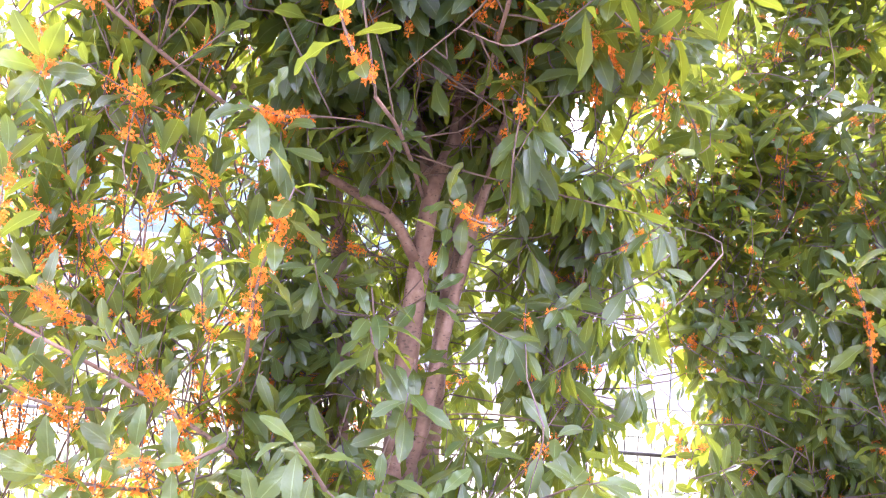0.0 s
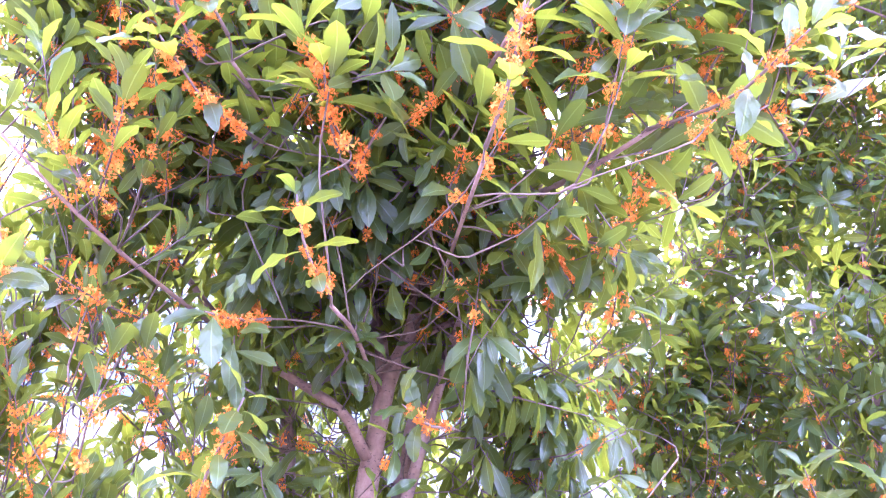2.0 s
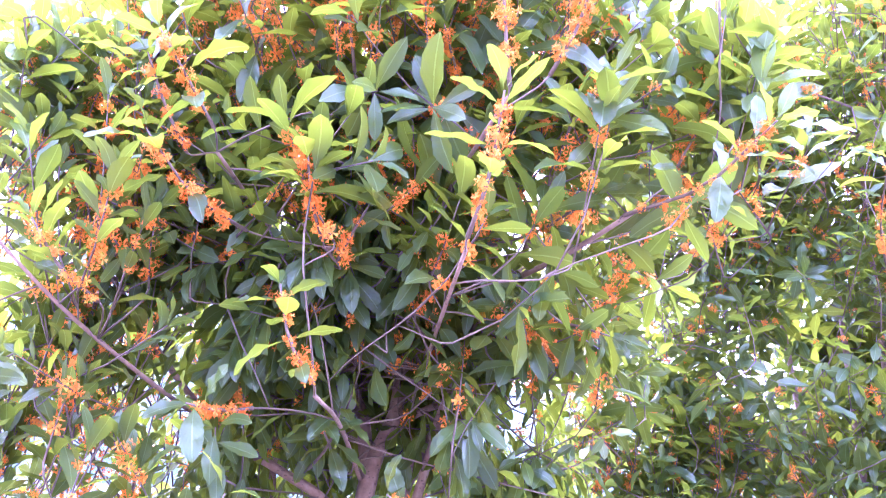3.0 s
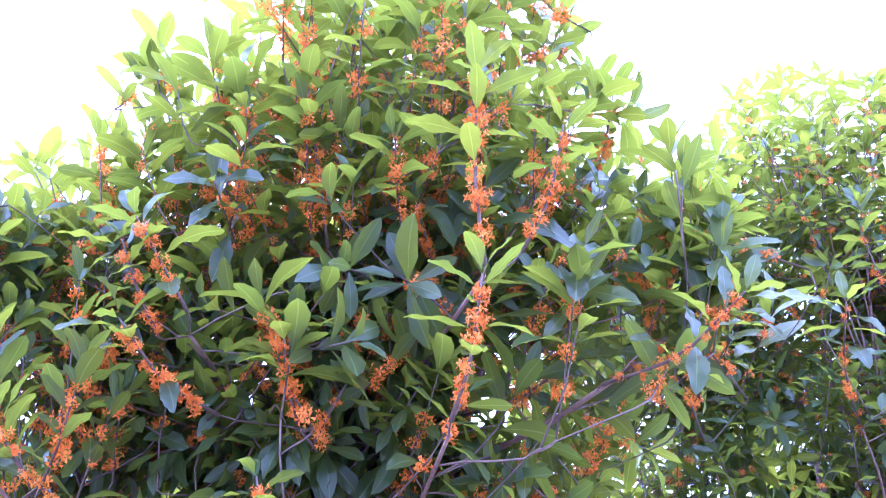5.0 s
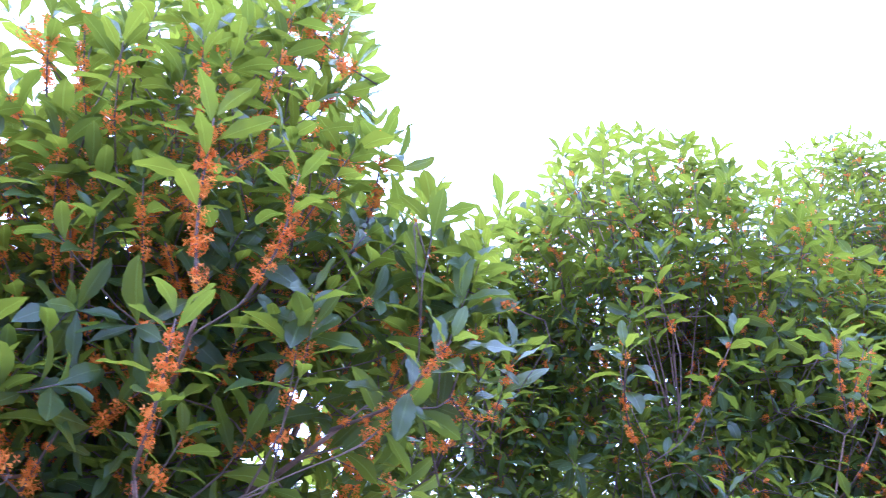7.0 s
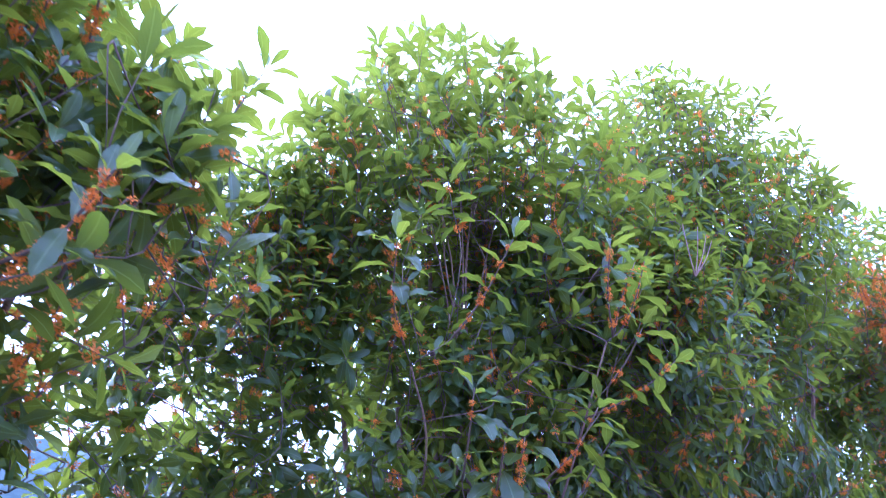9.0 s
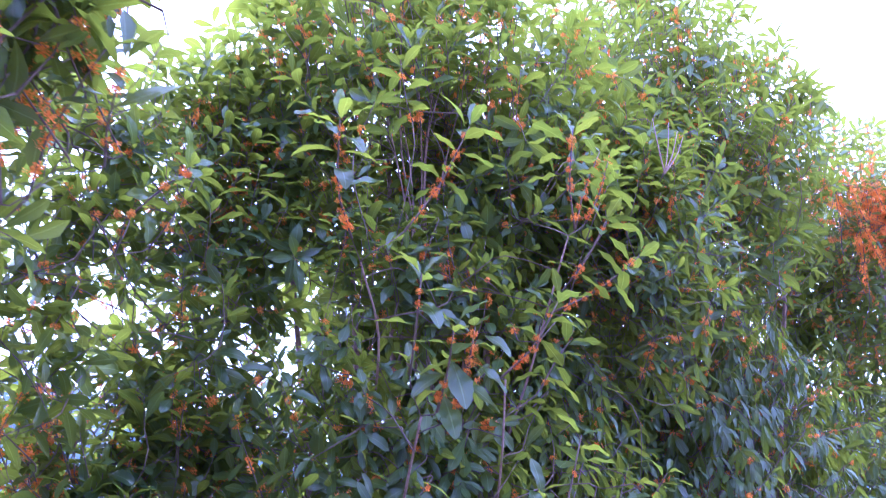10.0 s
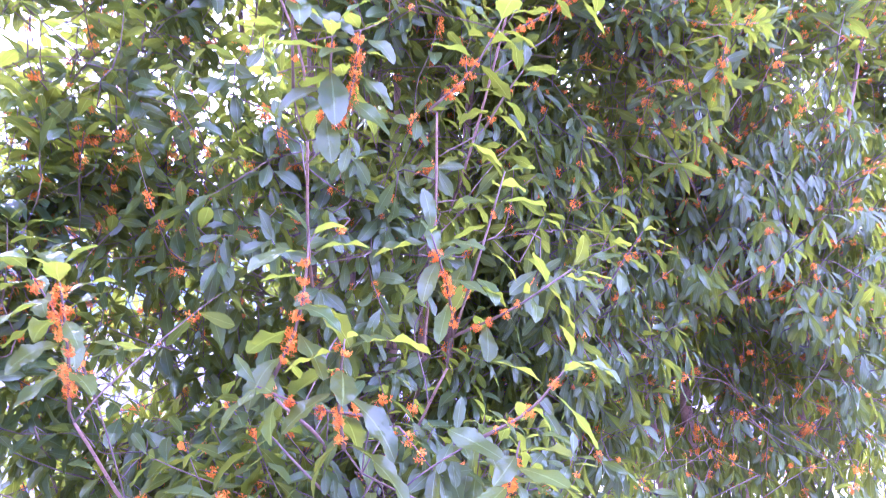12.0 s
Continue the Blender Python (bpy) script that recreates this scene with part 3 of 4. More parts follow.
tree.limb("limb", [(-0.21, 1.74, 0.1), (-0.215, 1.75, 1.2), (-0.25, 1.75, 1.63), (-0.27, 1.76, 1.8), (-0.25, 1.7, 2.2), (-0.2, 1.41, 2.55), (-0.17, 1.4, 2.9)], 0.024, 0.009, 10, 24)
tree.limb("limb", [(-0.4, 1.82, 0.1), (-0.385, 1.81, 1.3), (-0.36, 1.8, 1.56), (-0.29, 1.79, 1.74), (-0.25, 1.85, 2.2)], 0.02, 0.009, 10, 16)
tree.limb("limb", [(0.02, 1.62, 1.88), (0.08, 1.6, 1.91), (0.17, 1.58, 1.93), (0.24, 1.6, 2.0)], 0.009, 0.004, 8, 12)
tree.limb("limb", [(0.08, 1.58, 1.84), (0.13, 1.44, 2.0), (0.17, 1.347, 2.086), (0.27, 1.2, 2.11), (0.36, 1.05, 2.14)], 0.011, 0.0035, 8, 16)
tree.limb("limb", [(-0.33, 1.51, 1.81), (-0.42, 1.3, 1.86), (-0.52, 1.15, 1.93), (-0.62, 1.05, 2.02)], 0.005, 0.0025, 8, 14)
tree.limb("limb", [(-0.21, 1.75, 1.05), (-0.35, 1.5, 1.2), (-0.5, 1.3, 1.35), (-0.66, 1.2, 1.45)], 0.006, 0.003, 8, 14)

# thin limbs that carry the shoots in front
for ctrl in ([(-0.01, 1.64, 2.12), (0.05, 1.25, 2.2), (0.1, 1.0, 2.21), (0.125, 0.88, 2.21)], [(0.03, 1.6, 1.9), (0.06, 1.25, 1.97), (0.08, 0.92, 1.99)],
             [(-0.18, 1.7, 2.15), (-0.26, 1.35, 2.17), (-0.31, 1.06, 2.18)], [(-0.03, 1.64, 2.2), (-0.09, 1.35, 2.14), (-0.13, 1.1, 2.05)],
             [(-0.06, 1.62, 1.75), (-0.09, 1.3, 1.81), (-0.11, 1.06, 1.81)], [(-0.02, 1.68, 2.4), (-0.07, 1.4, 2.42), (-0.12, 1.16, 2.39)]):
    tree.limb("side_branch", ctrl, 0.0048, 0.003, 8, 12)

# shoots that reach towards the walk
tree.shoot((-0.11, 1.03, 1.82), (-0.17, 1.0, 1.95), True, leaf=0.085, pairs=5, bloom=1.0, droop=0.35, bloom_size=0.034)
tree.shoot((-0.275, 1.13, 1.43), (-0.205, 1.03, 1.67), True, leaf=0.085, pairs=5, bloom=0.85, droop=0.7, bloom_size=0.034)
tree.shoot((-0.22, 1.2, 1.81), (-0.29, 1.08, 1.79), True, leaf=0.095, pairs=3, bloom=0.9, droop=0.9)
tree.shoot((0.09, 1.34, 1.675), (0.0, 1.25, 1.7), True, leaf=0.08, pairs=3, bloom=0.8, droop=0.45)
tree.shoot((-0.11, 1.13, 2.04), (-0.065, 1.08, 2.12), True, leaf=0.08, pairs=2, bloom=1.0, droop=0.5, bloom_size=0.036)
tree.shoot((-0.26, 1.13, 2.08), (-0.39, 0.97, 2.16), True, leaf=0.1, pairs=5, bloom=1.0, droop=0.2, bloom_size=0.038)
tree.shoot((-0.12, 1.13, 2.4), (-0.18, 1.0, 2.68), True, leaf=0.1, pairs=5, bloom=0.8, droop=0.1, bloom_size=0.036)
tree.shoot((0.125, 0.87, 2.22), (0.11, 0.8, 2.53), True, leaf=0.105, pairs=6, bloom=0.95, droop=0.12, bloom_size=0.036)
tree.shoot((0.19, 0.92, 2.28), (0.25, 0.84, 2.47), True, leaf=0.1, pairs=4, bloom=0.9, droop=0.15, bloom_size=0.034)
tree.shoot((0.08, 0.9, 2.0), (0.11, 0.8, 2.165), True, leaf=0.1, pairs=5, bloom=0.8, droop=0.15, bloom_size=0.033)
tree.shoot((0.34, 1.07, 2.135), (0.49, 0.85, 2.19), True, leaf=0.105, pairs=6, bloom=0.75, droop=0.1, bloom_size=0.027)
tree.shoot((0.43, 1.2, 2.2), (0.51, 1.05, 2.38), True, leaf=0.11, pairs=6, bloom=0.7, droop=0.15, bloom_size=0.03)
tree.shoot((-0.13, 1.07, 2.05), (-0.16, 1.0, 2.165), True, leaf=0.09, pairs=4, bloom=0.95, droop=0.1, bloom_size=0.032)
tree.shoot((0.08, 1.2, 2.36), (0.03, 1.05, 2.46), True, leaf=0.085, pairs=4, bloom=0.6, droop=0.1)
tree.shoot((-0.31, 1.02, 2.2), (-0.39, 0.93, 2.31), True, leaf=0.1, pairs=5, bloom=0.95, droop=0.15, bloom_size=0.036)
tree.shoot((-0.36, 1.07, 2.18), (-0.42, 0.98, 2.3), True, leaf=0.09, pairs=4, bloom=0.95, droop=0.15, bloom_size=0.036)
tree.shoot((0.24, 1.3, 2.03), (0.345, 1.19, 1.97), True, leaf=0.08, pairs=3, bloom=0.8, droop=0.6)
tree.shoot((0.39, 1.22, 2.19), (0.48, 1.12, 2.25), True, leaf=0.085, pairs=4, bloom=0.7, droop=0.2)
tree.shoot((-0.46, 1.12, 1.94), (-0.53, 1.0, 2.02), True, leaf=0.077, pairs=5, bloom=0.8, droop=0.0, bloom_size=0.03, spread=0.75)
tree.shoot((-0.62, 1.1, 1.9), (-0.52, 0.95, 1.78), True, leaf=0.081, pairs=4, bloom=0.95, droop=0.0, bloom_size=0.034, spread=0.75)
tree.shoot((-0.5, 1.2, 1.33), (-0.6, 1.0, 1.41), True, leaf=0.077, pairs=4, bloom=0.6, droop=0.0, bloom_size=0.03, spread=0.75)
tree.shoot((-0.45, 1.25, 1.2), (-0.5, 1.02, 1.27), True, leaf=0.077, pairs=4, bloom=0.6, droop=0.0, bloom_size=0.031, spread=0.75)
tree.shoot((-0.1, 1.22, 1.12), (-0.07, 1.12, 1.26), True, leaf=0.08, pairs=4, bloom=0.05, droop=0.75)
tree.shoot((-0.02, 1.25, 1.1), (0.02, 1.15, 1.25), True, leaf=0.08, pairs=4, bloom=0.05, droop=0.7)
tree.shoot((-0.25, 1.2, 1.1), (-0.23, 1.06, 1.24), True, leaf=0.08, pairs=4, bloom=0.1, droop=0.6)
tree.shoot((-0.1, 1.35, 1.38), (-0.12, 1.3, 1.55), True, leaf=0.09, pairs=4, bloom=0.0, droop=0.8)
tree.shoot((-0.05, 1.45, 1.3), (-0.04, 1.36, 1.43), True, leaf=0.09, pairs=4, bloom=0.0, droop=0.9)
tree.shoot((-0.15, 1.45, 1.75), (-0.09, 1.3, 1.84), True, leaf=0.09, pairs=4, bloom=0.25, droop=0.8)

for k in range(4):
    tree.shoot((0.56 + 0.03 * k, 1.46 - 0.05 * k, 2.46 + 0.04 * k), (0.64 + 0.035 * k, 1.42 - 0.05 * k, 2.66 + 0.05 * k), False, leaf=0.11, pairs=5, bloom=0.3, droop=0.12)

# drooping shoots before and beside the trunk
tree.shoot((-0.1, 1.42, 1.74), (-0.13, 1.3, 1.82), True, leaf=0.09, pairs=4, bloom=0.3, droop=0.8)
tree.shoot((-0.1, 1.45, 1.5), (-0.02, 1.35, 1.55), True, leaf=0.085, pairs=3, bloom=0.0, droop=0.5)
tree.shoot((-0.07, 1.3, 1.38), (-0.11, 1.2, 1.5), True, leaf=0.095, pairs=4, bloom=0.0, droop=0.9)
tree.shoot((0.11, 1.5, 1.52), (0.21, 1.35, 1.54), False, leaf=0.09, pairs=4, bloom=0.1, droop=1.0)
tree.shoot((0.05, 1.45, 1.53), (0.12, 1.3, 1.48), False, leaf=0.09, pairs=4, bloom=0.0, droop=0.9)
tree.shoot((-0.27, 1.3, 1.71), (-0.26, 1.15, 1.77), False, leaf=0.1, pairs=4, bloom=0.1, droop=1.0)
tree.shoot((0.02, 1.5, 1.97), (0.06, 1.4, 2.04), False, leaf=0.09, pairs=4, bloom=0.0, droop=0.9)
tree.shoot((-0.06, 1.25, 1.29), (-0.04, 1.2, 1.39), False, leaf=0.09, pairs=4, bloom=0.0, droop=0.8)
tree.shoot((0.13, 1.3, 1.24), (0.19, 1.2, 1.34), False, leaf=0.1, pairs=4, bloom=0.1, droop=0.8)
tree.shoot((-0.19, 1.4, 1.5), (-0.21, 1.25, 1.58), False, leaf=0.09, pairs=4, bloom=0.05, droop=0.9)
tree.shoot((0.11, 1.6, 1.82), (0.17, 1.5, 1.86), False, leaf=0.09, pairs=4, bloom=0.0, droop=0.9)
tree.shoot((0.19, 1.6, 1.76), (0.29, 1.5, 1.77), False, leaf=0.09, pairs=4, bloom=0.0, droop=1.0)
tree.shoot((0.17, 1.15, 1.26), (0.23, 1.05, 1.31), False, leaf=0.09, pairs=4, bloom=0.1, droop=0.5)
tree.shoot((-0.14, 1.1, 1.26), (-0.17, 1.0, 1.34), True, leaf=0.08, pairs=4, bloom=0.1, droop=0.7)
tree.shoot((-0.03, 1.4, 1.59), (0.0, 1.3, 1.66), False, leaf=0.09, pairs=3, bloom=0.1, droop=0.7)

# flowering shoots on the open side
tree.shoot((-0.56, 1.35, 1.46), (-0.59, 1.2, 1.67), False, leaf=0.068, pairs=5, bloom=0.7, droop=0.0, spread=0.75)
tree.shoot((-0.64, 1.3, 1.53), (-0.65, 1.15, 1.68), False, leaf=0.068, pairs=5, bloom=0.6, droop=0.0, spread=0.75)
tree.shoot((-0.44, 1.25, 1.8), (-0.54, 1.1, 1.84), False, leaf=0.068, pairs=5, bloom=0.9, droop=0.0, spread=0.8)
tree.shoot((-0.52, 1.15, 1.47), (-0.53, 1.0, 1.52), True, leaf=0.068, pairs=5, bloom=0.9, droop=0.0, bloom_size=0.034, spread=0.75)
tree.shoot((-0.42, 1.2, 1.36), (-0.45, 1.05, 1.46), False, leaf=0.068, pairs=5, bloom=0.9, droop=0.0, spread=0.8)
tree.shoot((-0.37, 1.25, 1.45), (-0.34, 1.1, 1.54), False, leaf=0.068, pairs=5, bloom=0.8, droop=0.0, spread=0.8)
tree.shoot((-0.3, 1.15, 1.3), (-0.38, 0.95, 1.32), True, leaf=0.076, pairs=5, bloom=0.6, droop=0.12, bloom_size=0.031)
tree.shoot((-0.62, 1.3, 1.28), (-0.59, 1.1, 1.39), False, leaf=0.068, pairs=5, bloom=0.7, droop=0.0, spread=0.8)
tree.shoot((-0.41, 1.3, 1.29), (-0.42, 1.1, 1.43), False, leaf=0.068, pairs=5, bloom=0.8, droop=0.0, spread=0.8)
tree.shoot((-0.5, 1.4, 1.71), (-0.53, 1.2, 1.89), False, leaf=0.068, pairs=5, bloom=0.8, droop=0.0, spread=0.75)

tree.lobe((0.02, 1.42, 2.68), (0.6, 0.58, 0.8), 600, up=0.8, droop=0.14, bloom=0.6, leaf=0.116, near=near_walk, seed=21, cluster=0.038, clear=front_open)
tree.lobe((-0.66, 1.4, 1.88), (0.42, 0.42, 0.7), 290, up=1.0, out=0.2, droop=0.0, bloom=0.42, leaf=0.082, pairs=6, near=near_walk, seed=22, shell=0.5, cluster=0.034, spread=0.75)
tree.lobe((-0.6, 1.4, 1.2), (0.45, 0.36, 0.34), 85, up=0.8, out=0.25, droop=0.1, spread=0.8, bloom=0.5, leaf=0.092, seed=23, cluster=0.038)
tree.lobe((-0.12, 2.15, 1.75), (0.43, 0.3, 0.8), 290, up=0.2, droop=0.9, bloom=0.06, leaf=0.092, seed=24, clear=front_open)
tree.lobe((0.26, 1.65, 1.65), (0.19, 0.34, 0.6), 140, up=0.2, droop=0.9, bloom=0.1, leaf=0.09, seed=25, clear=front_open)
tree.lobe((-0.02, 1.45, 1.08), (0.45, 0.3, 0.24), 180, up=0.3, droop=0.8, bloom=0.05, leaf=0.098, seed=26, clear=front_open)
tree.lobe((-0.05, 1.75, 2.1), (0.42, 0.35, 0.28), 150, up=0.3, droop=0.8, bloom=0.1, leaf=0.09, seed=27, clear=front_open)
tree.lobe((-0.3, 1.7, 1.5), (0.2, 0.25, 0.55), 140, up=0.2, droop=0.9, bloom=0.06, leaf=0.09, seed=28, clear=front_open)
tree.lobe((-0.14, 1.42, 2.2), (0.4, 0.38, 0.3), 110, up=0.3, droop=0.6, bloom=0.2, leaf=0.095, seed=29, clear=front_open)
tree.lobe((-0.54, 1.42, 2.42), (0.3, 0.34, 0.46), 210, up=0.8, droop=0.12, bloom=0.5, leaf=0.096, near=near_walk, seed=30, cluster=0.038)
tree.lobe((0.0, 1.9, 2.12), (0.38, 0.2, 0.42), 165, up=0.2, droop=0.9, bloom=0.05, leaf=0.095, seed=20, clear=side_gap)
tree.lobe((0.0, 1.3, 2.06), (0.4, 0.16, 0.2), 46, up=0.2, droop=0.85, bloom=0.12, leaf=0.1, seed=15)
tree.lobe((-0.05, 1.5, 1.95), (0.42, 0.3, 0.28), 90, up=0.2, droop=0.85, bloom=0.05, leaf=0.1, seed=19, clear=front_open)
tree.lobe((0.56, 1.1, 2.42), (0.15, 0.16, 0.24), 26, up=0.6, droop=0.15, bloom=0.25, leaf=0.105, seed=18)
tree.lobe((0.46, 1.42, 2.6), (0.2, 0.26, 0.32), 34, up=0.7, droop=0.2, bloom=0.4, leaf=0.1, seed=17)
tree.lobe((-0.66, 1.15, 2.38), (0.14, 0.15, 0.2), 24, up=0.7, droop=0.15, bloom=0.5, leaf=0.1, seed=16)
dead = new("yellowed_leaf", template_mesh("yellowed_leaf", LEAVES[3], YELLOW))
dead.parent = tree.root
dead.matrix_local = Matrix((placed_frame(np.array((0.14, 1.3, 2.06)) - tree.base, np.array((0.1, -0.1, -1.0)), np.array((0, -1.0, 0.2)), 0.055)).tolist())
dead["label"] = "single withered orange-yellow leaf"
tree.finish("dense glossy dark green leaves with wavy edges", "clusters of tiny orange flowers")

# ---- the many-stemmed tree beside it ----
second = Tree((1.5, 2.42, 0.0), "many-stemmed osmanthus tree with glossy leaves and sparse orange blossom", 12, scale=0.93)
for k, (foot, mid, high, head, r) in enumerate((
        ((1.47, 2.4, 0.0), (1.47, 2.4, 1.4), (1.48, 2.4, 2.1), (1.42, 2.3, 3.2), 0.026),
        ((1.56, 2.42, 0.0), (1.58, 2.4, 1.4), (1.6, 2.4, 2.1), (1.62, 2.35, 3.4), 0.024),
        ((1.64, 2.45, 0.0), (1.7, 2.4, 1.4), (1.73, 2.4, 2.1), (1.75, 2.4, 3.4), 0.024),
        ((1.7, 2.45, 0.0), (1.79, 2.4, 1.4), (1.84, 2.4, 2.1), (1.98, 2.35, 2.9), 0.022),
        ((1.4, 2.45, 0.0), (1.36, 2.45, 1.4), (1.3, 2.42, 2.2), (1.22, 2.4, 3.0), 0.018),
        ((1.72, 2.5, 0.0), (1.9, 2.45, 1.6), (2.0, 2.4, 2.6), (2.1, 2.4, 3.3), 0.02),
        ((1.35, 2.5, 0.0), (1.2, 2.5, 1.2), (1.02, 2.5, 1.9), (0.92, 2.5, 2.6), 0.016))):
    second.limb("stem", [foot, mid, high, head], r, 0.006, 10, 22)
for k in range(7):
    lean, twist = -0.2 + 0.065 * k, 0.03 * math.sin(2.3 * k)
    second.limb("upper_branch", [(1.6 + 0.006 * k, 2.36 - 0.01 * k, 2.2 + 0.07 * (k % 3)), (1.6 + 0.012 * k, 2.2, 2.62), (1.61 + 0.45 * lean + twist, 2.1, 2.95), (1.63 + 1.15 * lean, 2.03 + 0.05 * (k % 2), 3.4)], 0.0045, 0.002, 6, 12)
for ctrl in ([(1.5, 2.3, 1.1), (1.6, 1.95, 1.3), (1.65, 1.72, 1.5)], [(1.5, 2.3, 1.2), (1.42, 1.8, 1.35), (1.3, 1.58, 1.45)], [(1.75, 2.35, 1.7), (1.8, 2.0, 2.0), (1.84, 1.66, 2.44)],
             [(1.5, 2.3, 1.5), (1.4, 1.9, 1.75), (1.36, 1.66, 1.93)], [(1.3, 2.3, 1.0), (1.1, 1.9, 1.2), (0.99, 1.62, 1.42)], [(1.75, 2.3, 1.4), (1.7, 1.95, 1.8), (1.66, 1.78, 2.06)],
             [(1.45, 2.3, 1.9), (1.4, 2.0, 2.2), (1.3, 1.85, 2.38)], [(1.6, 2.3, 0.9), (1.65, 1.8, 1.1), (1.63, 1.5, 1.25)]):
    second.limb("side_branch", ctrl, 0.0048, 0.0026, 8, 12)

second.shoot((1.26, 1.8, 2.42), (1.15, 1.55, 2.6), True, leaf=0.113, pairs=6, bloom=0.75, droop=0.2, bloom_size=0.028)
second.shoot((1.4, 1.78, 2.45), (1.54, 1.62, 2.71), True, leaf=0.113, pairs=6, bloom=0.6, droop=0.2, bloom_size=0.028)
second.shoot((1.85, 1.64, 2.45), (1.79, 1.5, 2.68), True, leaf=0.113, pairs=6, bloom=0.7, droop=0.2, bloom_size=0.026)
second.shoot((1.85, 1.64, 2.45), (1.91, 1.55, 2.66), True, leaf=0.068, pairs=2, bloom=0.7, droop=0.2, bloom_size=0.026)
second.shoot((1.92, 1.68, 2.5), (1.99, 1.6, 2.7), True, leaf=0.096, pairs=5, bloom=0.8, droop=0.3, bloom_size=0.026)
second.shoot((1.33, 1.64, 2.02), (1.31, 1.5, 2.2), True, leaf=0.113, pairs=5, bloom=0.4, droop=0.25, bloom_size=0.028)
second.shoot((1.38, 1.62, 1.93), (1.38, 1.5, 2.09), True, leaf=0.124, pairs=6, bloom=0.6, droop=0.55, bloom_size=0.028)
second.shoot((1.64, 1.77, 2.06), (1.78, 1.66, 2.25), True, leaf=0.119, pairs=6, bloom=0.6, droop=0.25, bloom_size=0.028)
second.shoot((1.8, 1.76, 2.24), (2.03, 1.6, 2.38), True, leaf=0.102, pairs=5, bloom=0.5, droop=0.3, bloom_size=0.026)
second.shoot((1.85, 1.7, 2.32), (1.93, 1.6, 2.47), True, leaf=0.102, pairs=6, bloom=0.6, droop=0.3, bloom_size=0.026)
second.shoot((1.65, 1.68, 1.56), (1.74, 1.6, 1.88), True, leaf=0.107, pairs=6, bloom=0.55, droop=0.45, bloom_size=0.025, first=0.022)
second.shoot((1.65, 1.68, 1.56), (1.56, 1.52, 1.73), True, leaf=0.102, pairs=5, bloom=0.85, droop=0.45, bloom_size=0.027, first=0.02)
second.shoot((1.65, 1.68, 1.56), (1.85, 1.55, 1.68), True, leaf=0.107, pairs=6, bloom=0.6, droop=0.5, bloom_size=0.026, first=0.02)
second.shoot((1.29, 1.54, 1.48), (1.34, 1.48, 1.71), True, leaf=0.113, pairs=6, bloom=0.8, droop=0.55, bloom_size=0.026, first=0.02)
second.shoot((1.4, 1.5, 1.37), (1.39, 1.44, 1.54), True, leaf=0.130, pairs=6, bloom=0.8, droop=0.75, bloom_size=0.026, first=0.016)
second.shoot((1.44, 1.52, 1.42), (1.26, 1.46, 1.47), True, leaf=0.102, pairs=3, bloom=0.8, droop=0.6, bloom_size=0.026)
second.shoot((0.985, 1.6, 1.44), (0.965, 1.54, 1.65), True, leaf=0.113, pairs=6, bloom=0.9, droop=0.4, bloom_size=0.034)
second.shoot((1.62, 1.46, 1.38), (1.75, 1.38, 1.5), True, leaf=0.102, pairs=6, bloom=0.6, droop=0.5, bloom_size=0.025, first=0.02)
second.shoot((2.18, 2.0, 1.7), (2.24, 1.9, 1.84), True, leaf=0.090, pairs=5, bloom=0.5, droop=0.4, bloom_size=0.024)
second.shoot((1.0, 1.82, 1.45), (0.89, 1.72, 1.68), True, leaf=0.113, pairs=6, bloom=0.7, droop=0.3, bloom_size=0.028, first=0.018)
second.shoot((1.62, 1.42, 1.26), (1.64, 1.35, 1.38), True, leaf=0.107, pairs=5, bloom=0.9, droop=0.6, bloom_size=0.028)
second.shoot((1.79, 1.82, 2.05), (1.86, 1.75, 2.17), True, leaf=0.102, pairs=5, bloom=0.6, droop=0.25, bloom_size=0.026)
second.shoot((1.4, 1.57, 1.92), (1.43, 1.5, 2.09), True, leaf=0.102, pairs=5, bloom=0.9, droop=0.5, bloom_size=0.028)
second.shoot((0.72, 1.85, 2.42), (0.84, 1.7, 2.5), True, leaf=0.096, pairs=6, bloom=0.4, droop=0.3)


def hollow(p):
    """The shaded hollow high in the crown where the thin upper branches fan out."""
    return abs(p[0] - 1.62 - 0.2 * (p[2] - 2.95)) < 0.14 and 2.7 < p[2] < 3.15 and p[1] < 2.2


def near_low(p):
    return p[1] < 1.85


second.lobe((1.78, 2.25, 3.16), (0.82, 0.6, 0.84), 880, up=0.8, droop=0.2, bloom=0.22, leaf=0.1, seed=31, clear=hollow)
second.lobe((0.98, 2.2, 1.18), (0.34, 0.2, 0.34), 120, up=0.2, droop=0.8, bloom=0.1, leaf=0.092, seed=47)
second.lobe((1.1, 2.3, 3.02), (0.32, 0.25, 0.54), 150, up=0.7, droop=0.25, bloom=0.2, leaf=0.095, seed=56)
second.lobe((0.93, 2.25, 2.66), (0.44, 0.24, 0.66), 165, up=0.7, droop=0.25, bloom=0.2, leaf=0.092, seed=37)
second.lobe((0.6, 2.3, 2.0), (0.2, 0.25, 0.3), 60, up=0.6, droop=0.15, bloom=0.3, leaf=0.07, seed=40)
second.lobe((0.66, 2.12, 2.8), (0.25, 0.13, 0.52), 58, up=0.6, droop=0.3, bloom=0.3, leaf=0.092, seed=39)
second.lobe((0.82, 2.3, 1.88), (0.22, 0.12, 0.5), 56, up=0.6, droop=0.3, bloom=0.3, leaf=0.1, seed=48)
second.lobe((0.57, 2.05, 2.36), (0.22, 0.11, 0.45), 44, up=0.6, droop=0.25, bloom=0.3, leaf=0.095, seed=49)
